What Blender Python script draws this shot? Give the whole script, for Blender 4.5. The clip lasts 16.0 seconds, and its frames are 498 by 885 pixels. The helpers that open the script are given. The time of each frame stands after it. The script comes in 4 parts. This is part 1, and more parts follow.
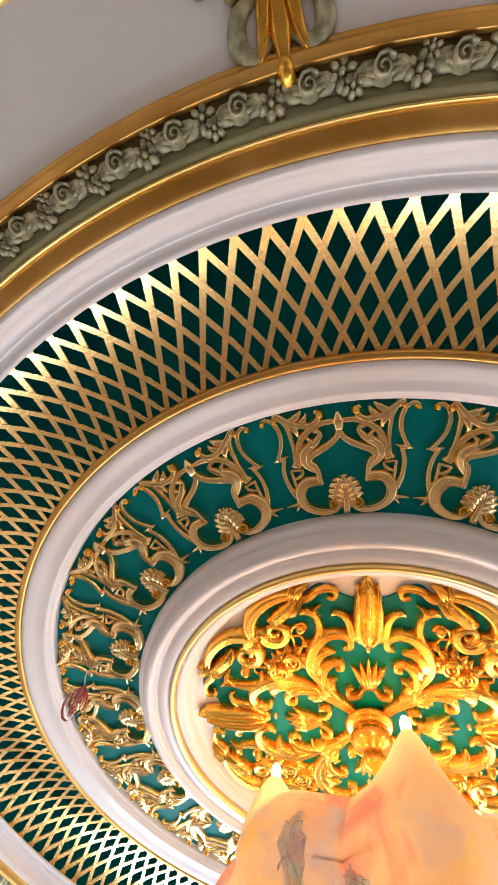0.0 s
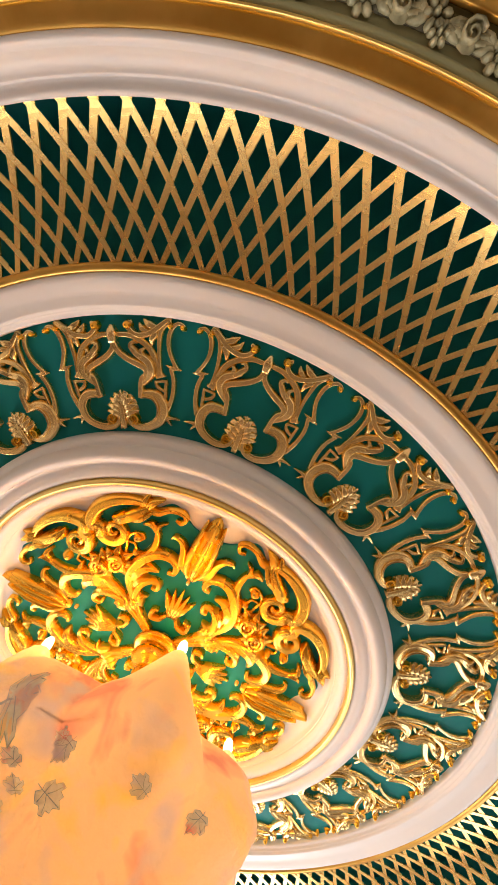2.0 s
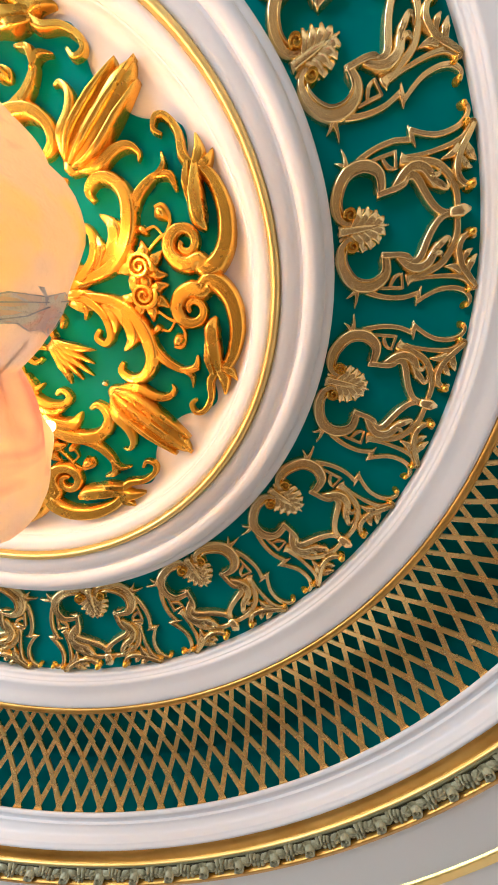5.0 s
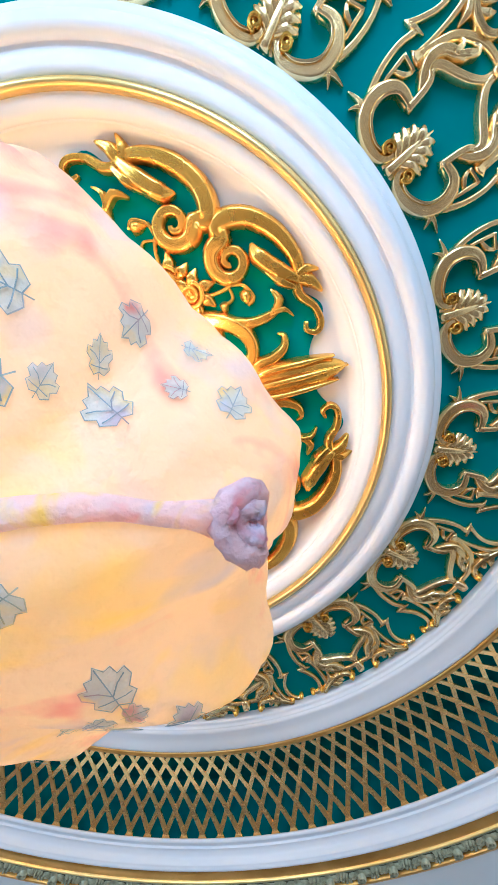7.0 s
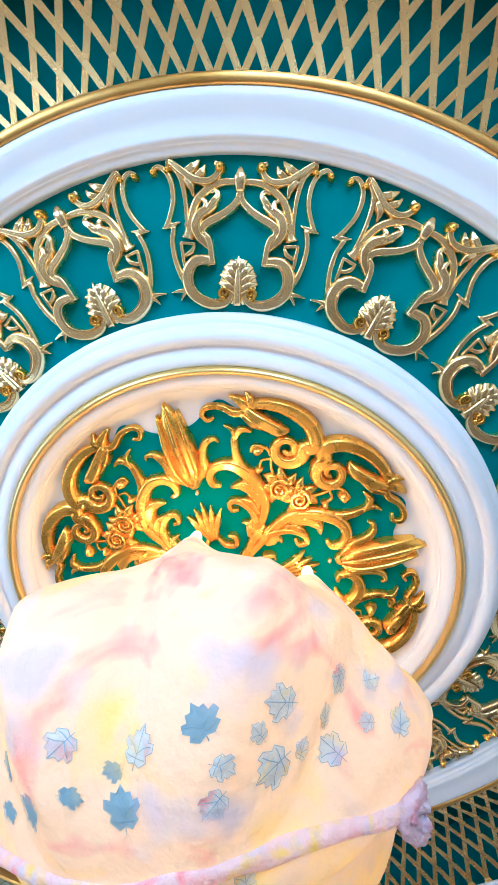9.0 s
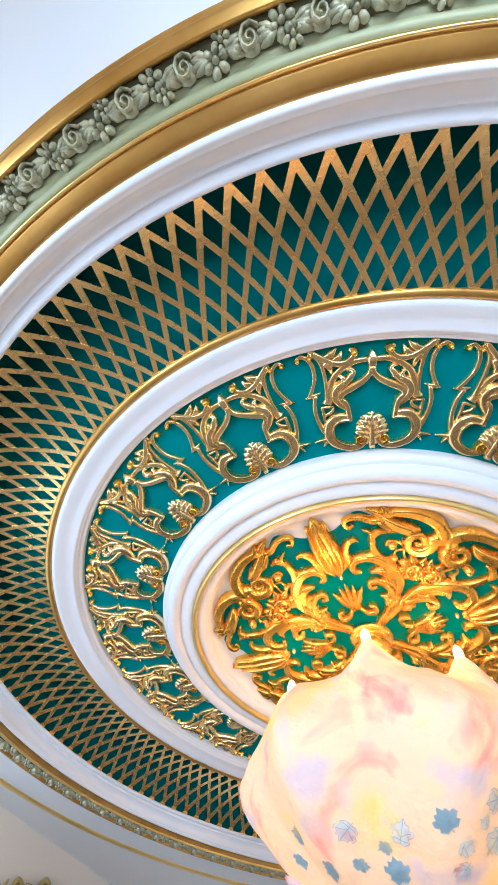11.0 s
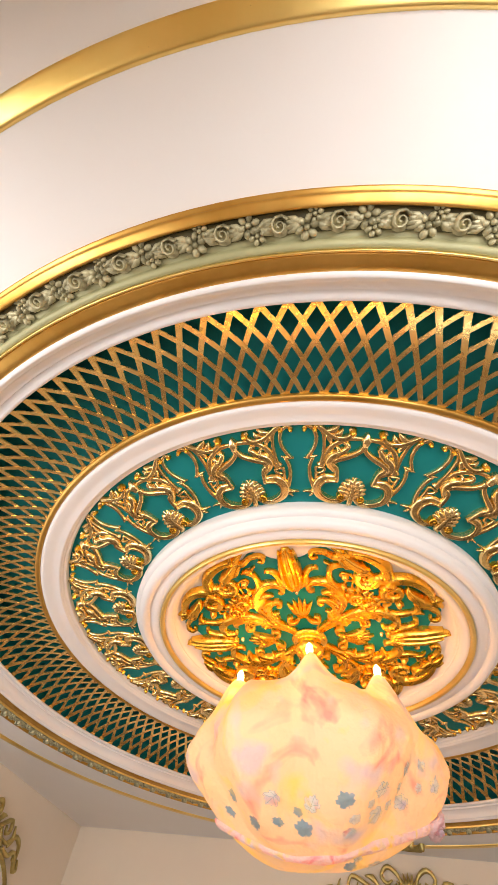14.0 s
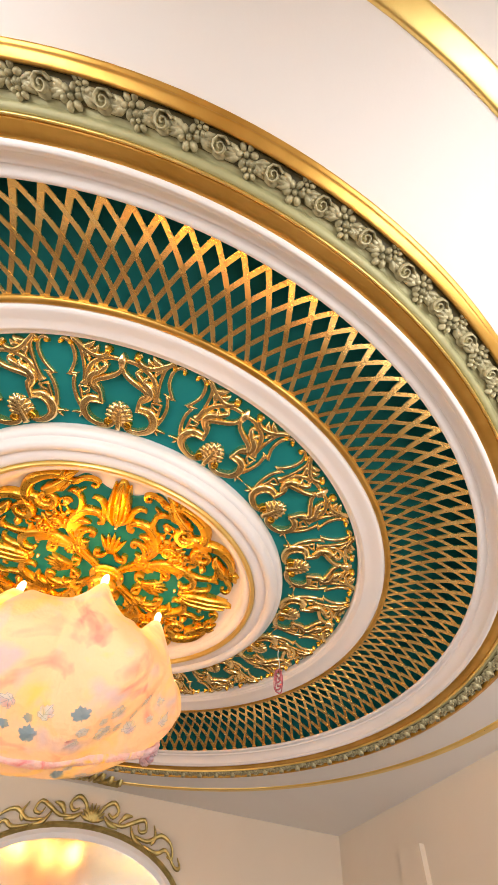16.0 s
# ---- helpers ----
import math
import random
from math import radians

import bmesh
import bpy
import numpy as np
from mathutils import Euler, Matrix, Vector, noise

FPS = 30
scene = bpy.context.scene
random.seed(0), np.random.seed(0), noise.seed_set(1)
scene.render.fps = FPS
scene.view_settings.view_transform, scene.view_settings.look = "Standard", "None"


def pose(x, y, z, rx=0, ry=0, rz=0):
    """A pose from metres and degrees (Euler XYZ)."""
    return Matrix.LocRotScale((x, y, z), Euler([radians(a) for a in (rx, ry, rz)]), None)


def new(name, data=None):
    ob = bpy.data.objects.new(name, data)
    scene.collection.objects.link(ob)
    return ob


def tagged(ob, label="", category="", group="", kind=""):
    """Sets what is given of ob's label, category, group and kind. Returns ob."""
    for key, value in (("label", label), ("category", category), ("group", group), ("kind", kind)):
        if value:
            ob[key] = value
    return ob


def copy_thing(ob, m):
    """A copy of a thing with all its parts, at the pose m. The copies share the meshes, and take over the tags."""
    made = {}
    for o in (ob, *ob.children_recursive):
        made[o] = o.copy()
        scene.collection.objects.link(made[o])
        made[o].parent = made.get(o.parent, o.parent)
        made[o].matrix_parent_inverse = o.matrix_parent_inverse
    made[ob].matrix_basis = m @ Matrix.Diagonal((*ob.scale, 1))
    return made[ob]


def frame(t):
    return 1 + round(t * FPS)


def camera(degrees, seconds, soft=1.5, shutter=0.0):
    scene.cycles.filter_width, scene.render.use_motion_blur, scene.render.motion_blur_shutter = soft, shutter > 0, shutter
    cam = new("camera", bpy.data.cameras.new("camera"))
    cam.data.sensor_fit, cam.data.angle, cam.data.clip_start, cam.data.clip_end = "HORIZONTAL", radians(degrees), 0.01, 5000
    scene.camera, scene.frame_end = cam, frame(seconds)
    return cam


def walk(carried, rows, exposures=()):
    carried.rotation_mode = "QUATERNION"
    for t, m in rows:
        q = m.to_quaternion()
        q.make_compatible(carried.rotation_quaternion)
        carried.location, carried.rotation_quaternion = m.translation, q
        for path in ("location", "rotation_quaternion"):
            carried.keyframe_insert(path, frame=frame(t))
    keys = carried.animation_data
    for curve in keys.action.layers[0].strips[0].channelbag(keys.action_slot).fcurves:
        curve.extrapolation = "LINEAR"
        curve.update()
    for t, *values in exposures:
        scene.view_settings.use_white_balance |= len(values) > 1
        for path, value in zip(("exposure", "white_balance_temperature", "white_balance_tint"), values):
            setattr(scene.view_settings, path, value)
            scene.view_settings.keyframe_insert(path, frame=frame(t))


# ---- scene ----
cam = camera(64.60, 16.0)
PATH = [
    (0, -0.8402, -1.8676, 1.7446, 159.871, -7.850, -12.670),
    (0.5, -0.8007, -1.8700, 1.7299, 159.174, -8.355, -19.139),
    (1, -0.7401, -1.8683, 1.7189, 158.447, -9.051, -25.719),
    (1.5, -0.6919, -1.8478, 1.7225, 158.693, -8.545, -34.482),
    (2, -0.6578, -1.7592, 1.6968, 159.882, -8.899, -43.415),
    (2.5, -0.6771, -1.5924, 1.7163, 162.189, -8.447, -54.795),
    (3, -0.7347, -1.4359, 1.7316, 164.958, -7.412, -67.535),
    (3.2, -0.7578, -1.3733, 1.7377, 166.065, -6.998, -72.631),
    (5.3, -0.7848, -0.4249, 1.7457, 162.728, -0.709, -159.395),
    (5.5, -0.7154, -0.3033, 1.7643, 161.908, 0.677, -165.585),
    (6, -0.5804, -0.0102, 1.7927, 159.285, -0.290, -175.356),
    (6.5, -0.5146, 0.2839, 1.8111, 158.666, -1.321, 178.956),
    (7, -0.5343, 0.4969, 1.7763, 159.240, -2.454, 175.595),
    (7.5, -0.5103, 0.7003, 1.7622, 159.607, -4.368, 173.994),
    (8, -0.3756, 0.8926, 1.7511, 160.051, -4.726, 173.812),
    (8.2, -0.3275, 0.9526, 1.7338, 160.700, -4.574, 174.607),
    (10.3, 0.1314, 1.8119, 1.6833, 155.081, -5.790, -177.368),
    (10.5, 0.1788, 1.8743, 1.6687, 154.604, -5.973, -175.955),
    (11, 0.2572, 2.0481, 1.6444, 152.735, -6.052, -172.268),
    (11.5, 0.3327, 2.2212, 1.6470, 150.542, -7.712, -168.717),
    (12, 0.4834, 2.3148, 1.6404, 149.938, -7.205, -166.931),
    (12.5, 0.5911, 2.3801, 1.6208, 149.376, -7.269, -168.252),
    (13, 0.5686, 2.4317, 1.6242, 148.636, -7.074, -172.145),
    (13.5, 0.5023, 2.4735, 1.6241, 148.130, -6.702, -177.429),
    (14, 0.4376, 2.5273, 1.6093, 147.546, -6.555, 175.355),
    (14.5, 0.4256, 2.5535, 1.6084, 147.028, -6.411, 167.686),
    (15, 0.4783, 2.5578, 1.6239, 146.293, -6.497, 158.991),
    (15.5, 0.4800, 2.5150, 1.5950, 146.450, -6.300, 150.841),
    (16, 0.4530, 2.4432, 1.5104, 146.715, -4.153, 143.374),
]
walk(cam, [(t, pose(*row)) for t, *row in PATH],
     [(0.0, 0.64, 6100, 12), (3.2, 0.54, 8000, 17), (5.3, 0.8, 5400, 3), (8.2, 0.58, 4400, -3), (10.3, 0.5, 4600, 1), (11.0, 0.45, 5050, 4), (12.0, 0.3, 6700, 14), (16.0, 0.3, 7700, 17)])
WIN, BULB, TIP = 62.0, 1.15, 2.3      # lamp powers
TIPZ = 2.82                          # height of the bulbs' tips
MSX, MSW, MSZ, MEY = -0.45, 1.9, 2.05, -1.45
TAPE = 176.0

# ---- world, lights ----
U, Z0 = 1.3, 3.2          # metres for one unit of the ceiling's plan, height of the frieze panel
TURN = -18.0              # the room's axes against the plan
CEIL = Z0 - 0.25 * U

world = bpy.data.worlds.new("world")
scene.world = world
world.use_nodes = True
wn = world.node_tree
sky = wn.nodes.new("ShaderNodeTexSky")
sky.sky_type, sky.sun_disc, sky.sun_elevation, sky.sun_rotation = "NISHITA", False, radians(35), radians(200)
wn.links.new(sky.outputs[0], wn.nodes["Background"].inputs[0])
wn.nodes["Background"].inputs[1].default_value = 0.12


def lamp(name, kind, m, energy, colour, **props):
    data = bpy.data.lights.new(name, kind)
    data.energy, data.color = energy, colour
    if "size" in props:
        data.shape, data.size, data.size_y = "RECTANGLE", *props["size"]
    if "radius" in props:
        data.shadow_soft_size = props["radius"]
    ob = new(name, data)
    ob.matrix_world = m
    return ob


ROOM = pose(0, 0, 0, 0, 0, TURN)
HX, HY = 3.2, 3.15
for wx in (-1.5, 1.5):
    lamp("window_light", "AREA", ROOM @ pose(wx, HY + 0.06, 1.45, -90, 0, 0), WIN, (0.86, 0.93, 1.0), size=(1.5, 2.0))
# weaker fill lamp, added with an assumed east window out of view
lamp("window_light", "AREA", ROOM @ pose(HX + 0.06, 1.2, 1.45, -90, 0, -90), WIN * 0.35, (0.86, 0.93, 1.0), size=(1.5, 2.0))
for k in (20, 80, 130, 188, 261, 326):
    a = radians(k)
    lamp("bulb_light", "POINT", pose(0.43 * math.cos(a), 0.43 * math.sin(a), 2.64), BULB, (1.0, 0.52, 0.15), radius=0.03)
    lamp("bulb_tip_light", "POINT", pose(0.46 * math.cos(a), 0.46 * math.sin(a), TIPZ + 0.045), TIP, (1.0, 0.44, 0.10), radius=0.018)


# ---- materials ----
def mat(name, col, rough=0.5, metal=0.0, var=0.12, scale=6.0, bump=0.0, fine=60.0, col2=None, coat=0.0):
    m = bpy.data.materials.new(name)
    m.use_nodes = True
    nt = m.node_tree
    b = nt.nodes["Principled BSDF"]
    b.inputs["Metallic"].default_value = metal
    b.inputs["Coat Weight"].default_value = coat
    tc = nt.nodes.new("ShaderNodeTexCoord")
    n1 = nt.nodes.new("ShaderNodeTexNoise")
    n1.inputs["Scale"].default_value, n1.inputs["Detail"].default_value = scale, 6
    n2 = nt.nodes.new("ShaderNodeTexNoise")
    n2.inputs["Scale"].default_value, n2.inputs["Detail"].default_value = fine, 4
    nt.links.new(tc.outputs["Object"], n1.inputs["Vector"])
    nt.links.new(tc.outputs["Object"], n2.inputs["Vector"])
    mix = nt.nodes.new("ShaderNodeMix")
    mix.data_type = "RGBA"
    c2 = col2 or tuple(c * (1 - 2.2 * var) for c in col)
    mix.inputs[6].default_value = (*col, 1)
    mix.inputs[7].default_value = (*c2, 1)
    ramp = nt.nodes.new("ShaderNodeMapRange")
    ramp.inputs[1].default_value, ramp.inputs[2].default_value = 0.35, 0.75
    nt.links.new(n1.outputs["Fac"], ramp.inputs[0])
    nt.links.new(ramp.outputs[0], mix.inputs[0])
    nt.links.new(mix.outputs[2], b.inputs["Base Color"])
    rr = nt.nodes.new("ShaderNodeMapRange")
    rr.inputs[3].default_value, rr.inputs[4].default_value = max(rough - 0.1, 0.05), min(rough + 0.12, 1)
    nt.links.new(n2.outputs["Fac"], rr.inputs[0])
    nt.links.new(rr.outputs[0], b.inputs["Roughness"])
    if bump:
        bp = nt.nodes.new("ShaderNodeBump")
        bp.inputs["Strength"].default_value, bp.inputs["Distance"].default_value = bump, 0.004
        nt.links.new(n2.outputs["Fac"], bp.inputs["Height"])
        nt.links.new(bp.outputs[0], b.inputs["Normal"])
    return m


WHITE = mat("white_paint", (0.82, 0.80, 0.81), 0.38, 0, 0.02, 2.0, 0.04, 40)
CEILING = mat("ceiling_paint", (0.83, 0.82, 0.82), 0.75, 0, 0.015, 1.2, 0.06, 120)
WALL = mat("cream_wall_paint", (0.80, 0.71, 0.60), 0.7, 0, 0.03, 1.0, 0.06, 90)
GOLD = mat("gold_leaf", (0.96, 0.57, 0.09), 0.25, 0.9, 0.1, 5, 0.0, 9, (0.86, 0.44, 0.05))
GILT = mat("gold_band", (0.74, 0.44, 0.12), 0.36, 0.9, 0.1, 5, 0.015, 40, (0.52, 0.27, 0.05))
BRIGHT = mat("bright_gold_band", (0.92, 0.70, 0.27), 0.32, 0.85, 0.1, 3, 0.03, 40, (0.80, 0.55, 0.16))
ANTIQUE = mat("champagne_gold", (0.98, 0.78, 0.42), 0.22, 0.93, 0.1, 4, 0.0, 8, (0.95, 0.62, 0.19))
LATTICE = mat("lattice_gold", (1.0, 0.72, 0.31), 0.25, 0.93, 0.1, 3, 0.0, 12, (0.95, 0.56, 0.14))
TEAL = mat("teal_paint", (0.0, 0.20, 0.205), 0.55, 0, 0.06, 3, 0.06, 50)
TEAL.node_tree.nodes["Principled BSDF"].inputs["Specular IOR Level"].default_value = 0.1
OLIVE = mat("olive_paint", (0.42, 0.41, 0.22), 0.5, 0.1, 0.08, 5, 0.06, 60)
# cream mottled at random with a near-black olive
FRIEZE = mat("mottled_cream_relief", (0.54, 0.50, 0.31), 0.40, 0.15, 0.2, 34, 0.12, 80, (0.13, 0.12, 0.06))
# near-black olive that stands in for the shade between the flowers
GAP_SHADE = mat("garland_gap_shade", (0.09, 0.08, 0.035), 0.5, 0.1, 0.2, 12, 0.06, 60)
CREST = mat("olive_gold_crest", (0.62, 0.50, 0.20), 0.38, 0.7, 0.2, 14, 0.1, 60, (0.34, 0.26, 0.09))
# floor tone picked to steer bounced light and what the gold reflects
FLOOR = mat("floor_bounce_brown", (0.29, 0.20, 0.135), 0.6, 0, 0.2, 2.5, 0.3, 300)
PLASTER = mat("grey_box", (0.5, 0.5, 0.5), 0.6, 0, 0.05, 3)
PINK = mat("pink_cord", (0.55, 0.16, 0.2), 0.6, 0, 0.1, 20, 0.1, 80)
WIRE = mat("white_wire", (0.75, 0.72, 0.66), 0.5)


def cloth(name, col, glow, pink=(0.80, 0.40, 0.40), lilac=(0.66, 0.66, 0.82), size=1.0):
    """Thin printed fabric: it scatters the bulbs' light through itself."""
    m = bpy.data.materials.new(name)
    m.use_nodes = True
    nt = m.node_tree
    b, out = nt.nodes["Principled BSDF"], nt.nodes["Material Output"]
    tc = nt.nodes.new("ShaderNodeTexCoord")
    n1 = nt.nodes.new("ShaderNodeTexNoise")
    n1.inputs["Scale"].default_value, n1.inputs["Detail"].default_value, n1.inputs["Distortion"].default_value = 3.6 * size, 3, 0.9
    n2 = nt.nodes.new("ShaderNodeTexNoise")
    n2.inputs["Scale"].default_value, n2.inputs["Detail"].default_value = 5.0 * size, 2
    n3 = nt.nodes.new("ShaderNodeTexNoise")
    n3.inputs["Scale"].default_value, n3.inputs["Detail"].default_value = 14 * size, 4
    off = nt.nodes.new("ShaderNodeVectorMath")
    off.inputs[1].default_value = (3.1, 1.7, 5.2)
    nt.links.new(tc.outputs["Object"], off.inputs[0])
    nt.links.new(tc.outputs["Object"], n1.inputs["Vector"])
    nt.links.new(off.outputs[0], n2.inputs["Vector"])
    nt.links.new(tc.outputs["Object"], n3.inputs["Vector"])

    def layer(src, lo, hi, base, tint):
        r = nt.nodes.new("ShaderNodeMapRange")
        r.inputs[1].default_value, r.inputs[2].default_value = lo, hi
        nt.links.new(src.outputs["Fac"], r.inputs[0])
        x = nt.nodes.new("ShaderNodeMix")
        x.data_type = "RGBA"
        nt.links.new(r.outputs[0], x.inputs[0])
        if isinstance(base, tuple):
            x.inputs[6].default_value = (*base, 1)
        else:
            nt.links.new(base.outputs[2], x.inputs[6])
        x.inputs[7].default_value = (*tint, 1)
        return x

    a = layer(n1, 0.57, 0.70, col, pink)
    # yellow noise patches: the bulbs' glow painted into the cloth colour
    y = layer(n1, 0.46, 0.30, a, (0.95, 0.78, 0.24))
    c = layer(n2, 0.56, 0.70, y, lilac)
    nt.links.new(c.outputs[2], b.inputs["Base Color"])
    b.inputs["Roughness"].default_value = 0.45
    tr = nt.nodes.new("ShaderNodeBsdfTranslucent")
    nt.links.new(c.outputs[2], tr.inputs[0])
    ms = nt.nodes.new("ShaderNodeMixShader")
    ms.inputs[0].default_value = glow
    nt.links.new(b.outputs[0], ms.inputs[1])
    nt.links.new(tr.outputs[0], ms.inputs[2])
    nt.links.new(ms.outputs[0], out.inputs[0])
    bp = nt.nodes.new("ShaderNodeBump")
    bp.inputs["Strength"].default_value, bp.inputs["Distance"].default_value = 0.5, 0.03
    nt.links.new(n3.outputs["Fac"], bp.inputs["Height"])
    nt.links.new(bp.outputs[0], b.inputs["Normal"])
    nt.links.new(bp.outputs[0], tr.inputs["Normal"])
    return m


CLOTH = cloth("printed_fabric", (0.88, 0.76, 0.60), 0.5)
PRINT = cloth("blue_print", (0.76, 0.84, 0.86), 0.5, size=2.0)
PRINTDARK = cloth("dark_print", (0.34, 0.52, 0.64), 0.5)
SASH = cloth("pink_sash", (0.95, 0.76, 0.79), 0.55, (0.92, 0.42, 0.48), (0.82, 0.78, 0.92), 3.0)


def glow(name, col, strength):
    m = bpy.data.materials.new(name)
    m.use_nodes = True
    b = m.node_tree.nodes["Principled BSDF"]
    b.inputs["Base Color"].default_value = (*col, 1)
    b.inputs["Emission Color"].default_value = (*col, 1)
    b.inputs["Emission Strength"].default_value = strength
    return m


FLAME = glow("bulb_glow", (1.0, 0.72, 0.32), 12)
MIRROR = mat("mirror_glass", (0.9, 0.9, 0.9), 0.1, 1.0, 0.01)
GLASS = bpy.data.materials.new("window_glass")
GLASS.use_nodes = True
GLASS.node_tree.nodes["Principled BSDF"].inputs["Transmission Weight"].default_value = 1
GLASS.node_tree.nodes["Principled BSDF"].inputs["Roughness"].default_value = 0.02


# ---- mesh helpers ----
def finish(name, bm, material, smooth=True):
    me = bpy.data.meshes.new(name)
    bmesh.ops.recalc_face_normals(bm, faces=bm.faces[:])
    bm.to_mesh(me)
    bm.free()
    me.materials.append(material)
    if smooth:
        me.polygons.foreach_set("use_smooth", [True] * len(me.polygons))
    return me


def part(name, bm, material, parent=None, label="", smooth=True):
    ob = new(name, finish(name, bm, material, smooth) if isinstance(bm, bmesh.types.BMesh) else bm)
    ob.parent = parent
    if label:
        ob["label"] = label
    return ob


def lathe_bm(prof, segs=240, start=0.0, close=False):
    """A ring turned round the plan's centre from (radius, height) in plan units."""
    bm = bmesh.new()
    rings = []
    for r, z in prof:
        rings.append([bm.verts.new((r * U * math.cos(start + 2 * math.pi * i / segs), r * U * math.sin(start + 2 * math.pi * i / segs), Z0 + z * U)) for i in range(segs)])
    if close:
        rings.append(rings[0])
    for a, b in zip(rings, rings[1:]):
        for i in range(segs):
            j = (i + 1) % segs
            bm.faces.new((a[i], a[j], b[j], b[i]))
    return bm


def rounded(prof, n=4):
    """Catmull-Rom through profile points; a point given twice stays a corner."""
    out = []
    for i in range(len(prof) - 1):
        p1, p2 = prof[i], prof[i + 1]
        if p1 == p2:
            continue
        p0 = prof[i - 1] if i > 0 else p1
        p3 = prof[i + 2] if i + 2 < len(prof) else p2
        for k in range(n):
            t = k / n
            out.append(tuple(0.5 * ((2 * b) + (c - a) * t + (2 * a - 5 * b + 4 * c - d) * t * t + (3 * b - a - 3 * c + d) * t ** 3) for a, b, c, d in zip(p0, p1, p2, p3)))
    out.append(prof[-1])
    return out


def box(bm, cx, cy, cz, sx, sy, sz):
    vs = bmesh.ops.create_cube(bm, size=1)["verts"]
    for v in vs:
        v.co = (cx + v.co.x * sx, cy + v.co.y * sy, cz + v.co.z * sz)
    return vs


def sweep(bm, pts, widths, height, place, smooth=3, round_n=6, base=0.0, groove=0.18, fat=1.22):
    """A raised band of half-round section along plan points; place(a, v, h) sets it in space."""
    path = rounded([tuple(p) for p in pts], smooth) if smooth > 1 else [tuple(p) for p in pts]
    n = len(path)
    ws = []
    for i in range(n):
        f = i / (n - 1) * (len(widths) - 1)
        j = min(int(f), len(widths) - 2) if len(widths) > 1 else 0
        ws.append(widths[0] if len(widths) == 1 else widths[j] + (widths[j + 1] - widths[j]) * (f - j))
    rows = []
    for i, (x, y) in enumerate(path):
        x0, y0 = path[max(i - 1, 0)]
        x1, y1 = path[min(i + 1, n - 1)]
        dx, dy = x1 - x0, y1 - y0
        d = math.hypot(dx, dy) or 1e-6
        nx, ny = -dy / d, dx / d
        row = []
        for k in range(round_n + 1):
            c = math.cos(math.pi * k / round_n)
            h = min(1.0, fat * math.sin(math.pi * k / round_n)) * (1 - groove * (abs(c) < 0.1))
            w = ws[i] / 2
            row.append(bm.verts.new(place(x + nx * c * w, y + ny * c * w, base + h * height * min(1, 0.35 + w / max(max(widths) / 2, 1e-6) * 0.65))))
        rows.append(row)
    for a, b in zip(rows, rows[1:]):
        for k in range(round_n):
            bm.faces.new((a[k], a[k + 1], b[k + 1], b[k]))
    for row in (rows[0], rows[-1]):
        if len(row) > 2:
            bm.faces.new(row)


def dome(bm, x, y, rx, ry, height, place, turn=0.0, seg=10, rings=3, lobes=0, depth=0.0, base=0.0):
    """A raised bud or petal with an oval plan, lobed where asked."""
    top = bm.verts.new(place(x, y, base + height))
    prev = None
    for k in range(1, rings + 1):
        f = k / rings
        row = []
        for i in range(seg):
            a = 2 * math.pi * i / seg
            g = 1 + depth * math.cos(lobes * a) * f
            u, w = rx * f * g * math.cos(a), ry * f * g * math.sin(a)
            row.append(bm.verts.new(place(x + u * math.cos(turn) - w * math.sin(turn), y + u * math.sin(turn) + w * math.cos(turn), base + height * math.sqrt(max(0, 1 - f * f)))))
        for i in range(seg):
            j = (i + 1) % seg
            if prev:
                bm.faces.new((prev[i], prev[j], row[j], row[i]))
            else:
                bm.faces.new((top, row[j], row[i]))
        prev = row


def spiral(x, y, r, a0, turns, sign=1, n=10, r1=0.2):
    """Plan points of a volute that winds in from its rim to its eye."""
    return [(x + r * (1 - (1 - r1) * i / n) * math.cos(a0 + sign * 2 * math.pi * turns * i / n), y + r * (1 - (1 - r1) * i / n) * math.sin(a0 + sign * 2 * math.pi * turns * i / n)) for i in range(n + 1)]


# ---- the room ----
def wall(name, length, gaps, m, thick=0.2, top=CEIL + 0.04):
    """A wall along local x with window openings (x, width, sill, head); its inner face is y = 0."""
    bm = bmesh.new()
    x = -length / 2
    for gx, gw, sill, head in sorted(gaps):
        box(bm, (x + gx - gw / 2) / 2, thick / 2, top / 2, gx - gw / 2 - x, thick, top)
        box(bm, gx, thick / 2, sill / 2, gw, thick, sill)
        box(bm, gx, thick / 2, (head + top) / 2, gw, thick, top - head)
        x = gx + gw / 2
    box(bm, (x + length / 2) / 2, thick / 2, top / 2, length / 2 - x, thick, top)
    ob = part(name, bm, WALL, smooth=False)
    ob.matrix_world = m
    return tagged(ob, "plain cream painted room wall", "wall", kind="structure")


def window(name, m, w=1.5, h=2.0):
    root = tagged(new(name), "unseen tall white framed window with clear panes", "window", kind="structure")
    root.matrix_world = m
    for sx in (-1, 0, 1):
        bm = bmesh.new()
        box(bm, sx * (w / 2 - 0.03), 0.12, 0, 0.06, 0.06, h)
        part("window_frame", bm, WHITE, root, smooth=False)
    for sz in (-1, 1):
        bm = bmesh.new()
        box(bm, 0, 0.12, sz * (h / 2 - 0.03), w - 0.124, 0.056, 0.06)
        part("window_frame", bm, WHITE, root, smooth=False)
    for sx in (-1, 1):
        bm = bmesh.new()
        box(bm, sx * w / 4, 0.12, 0, w / 2 - 0.1, 0.006, h - 0.13)
        p = part("pane", bm, GLASS, root, smooth=False)
        p.visible_shadow = False
    return root


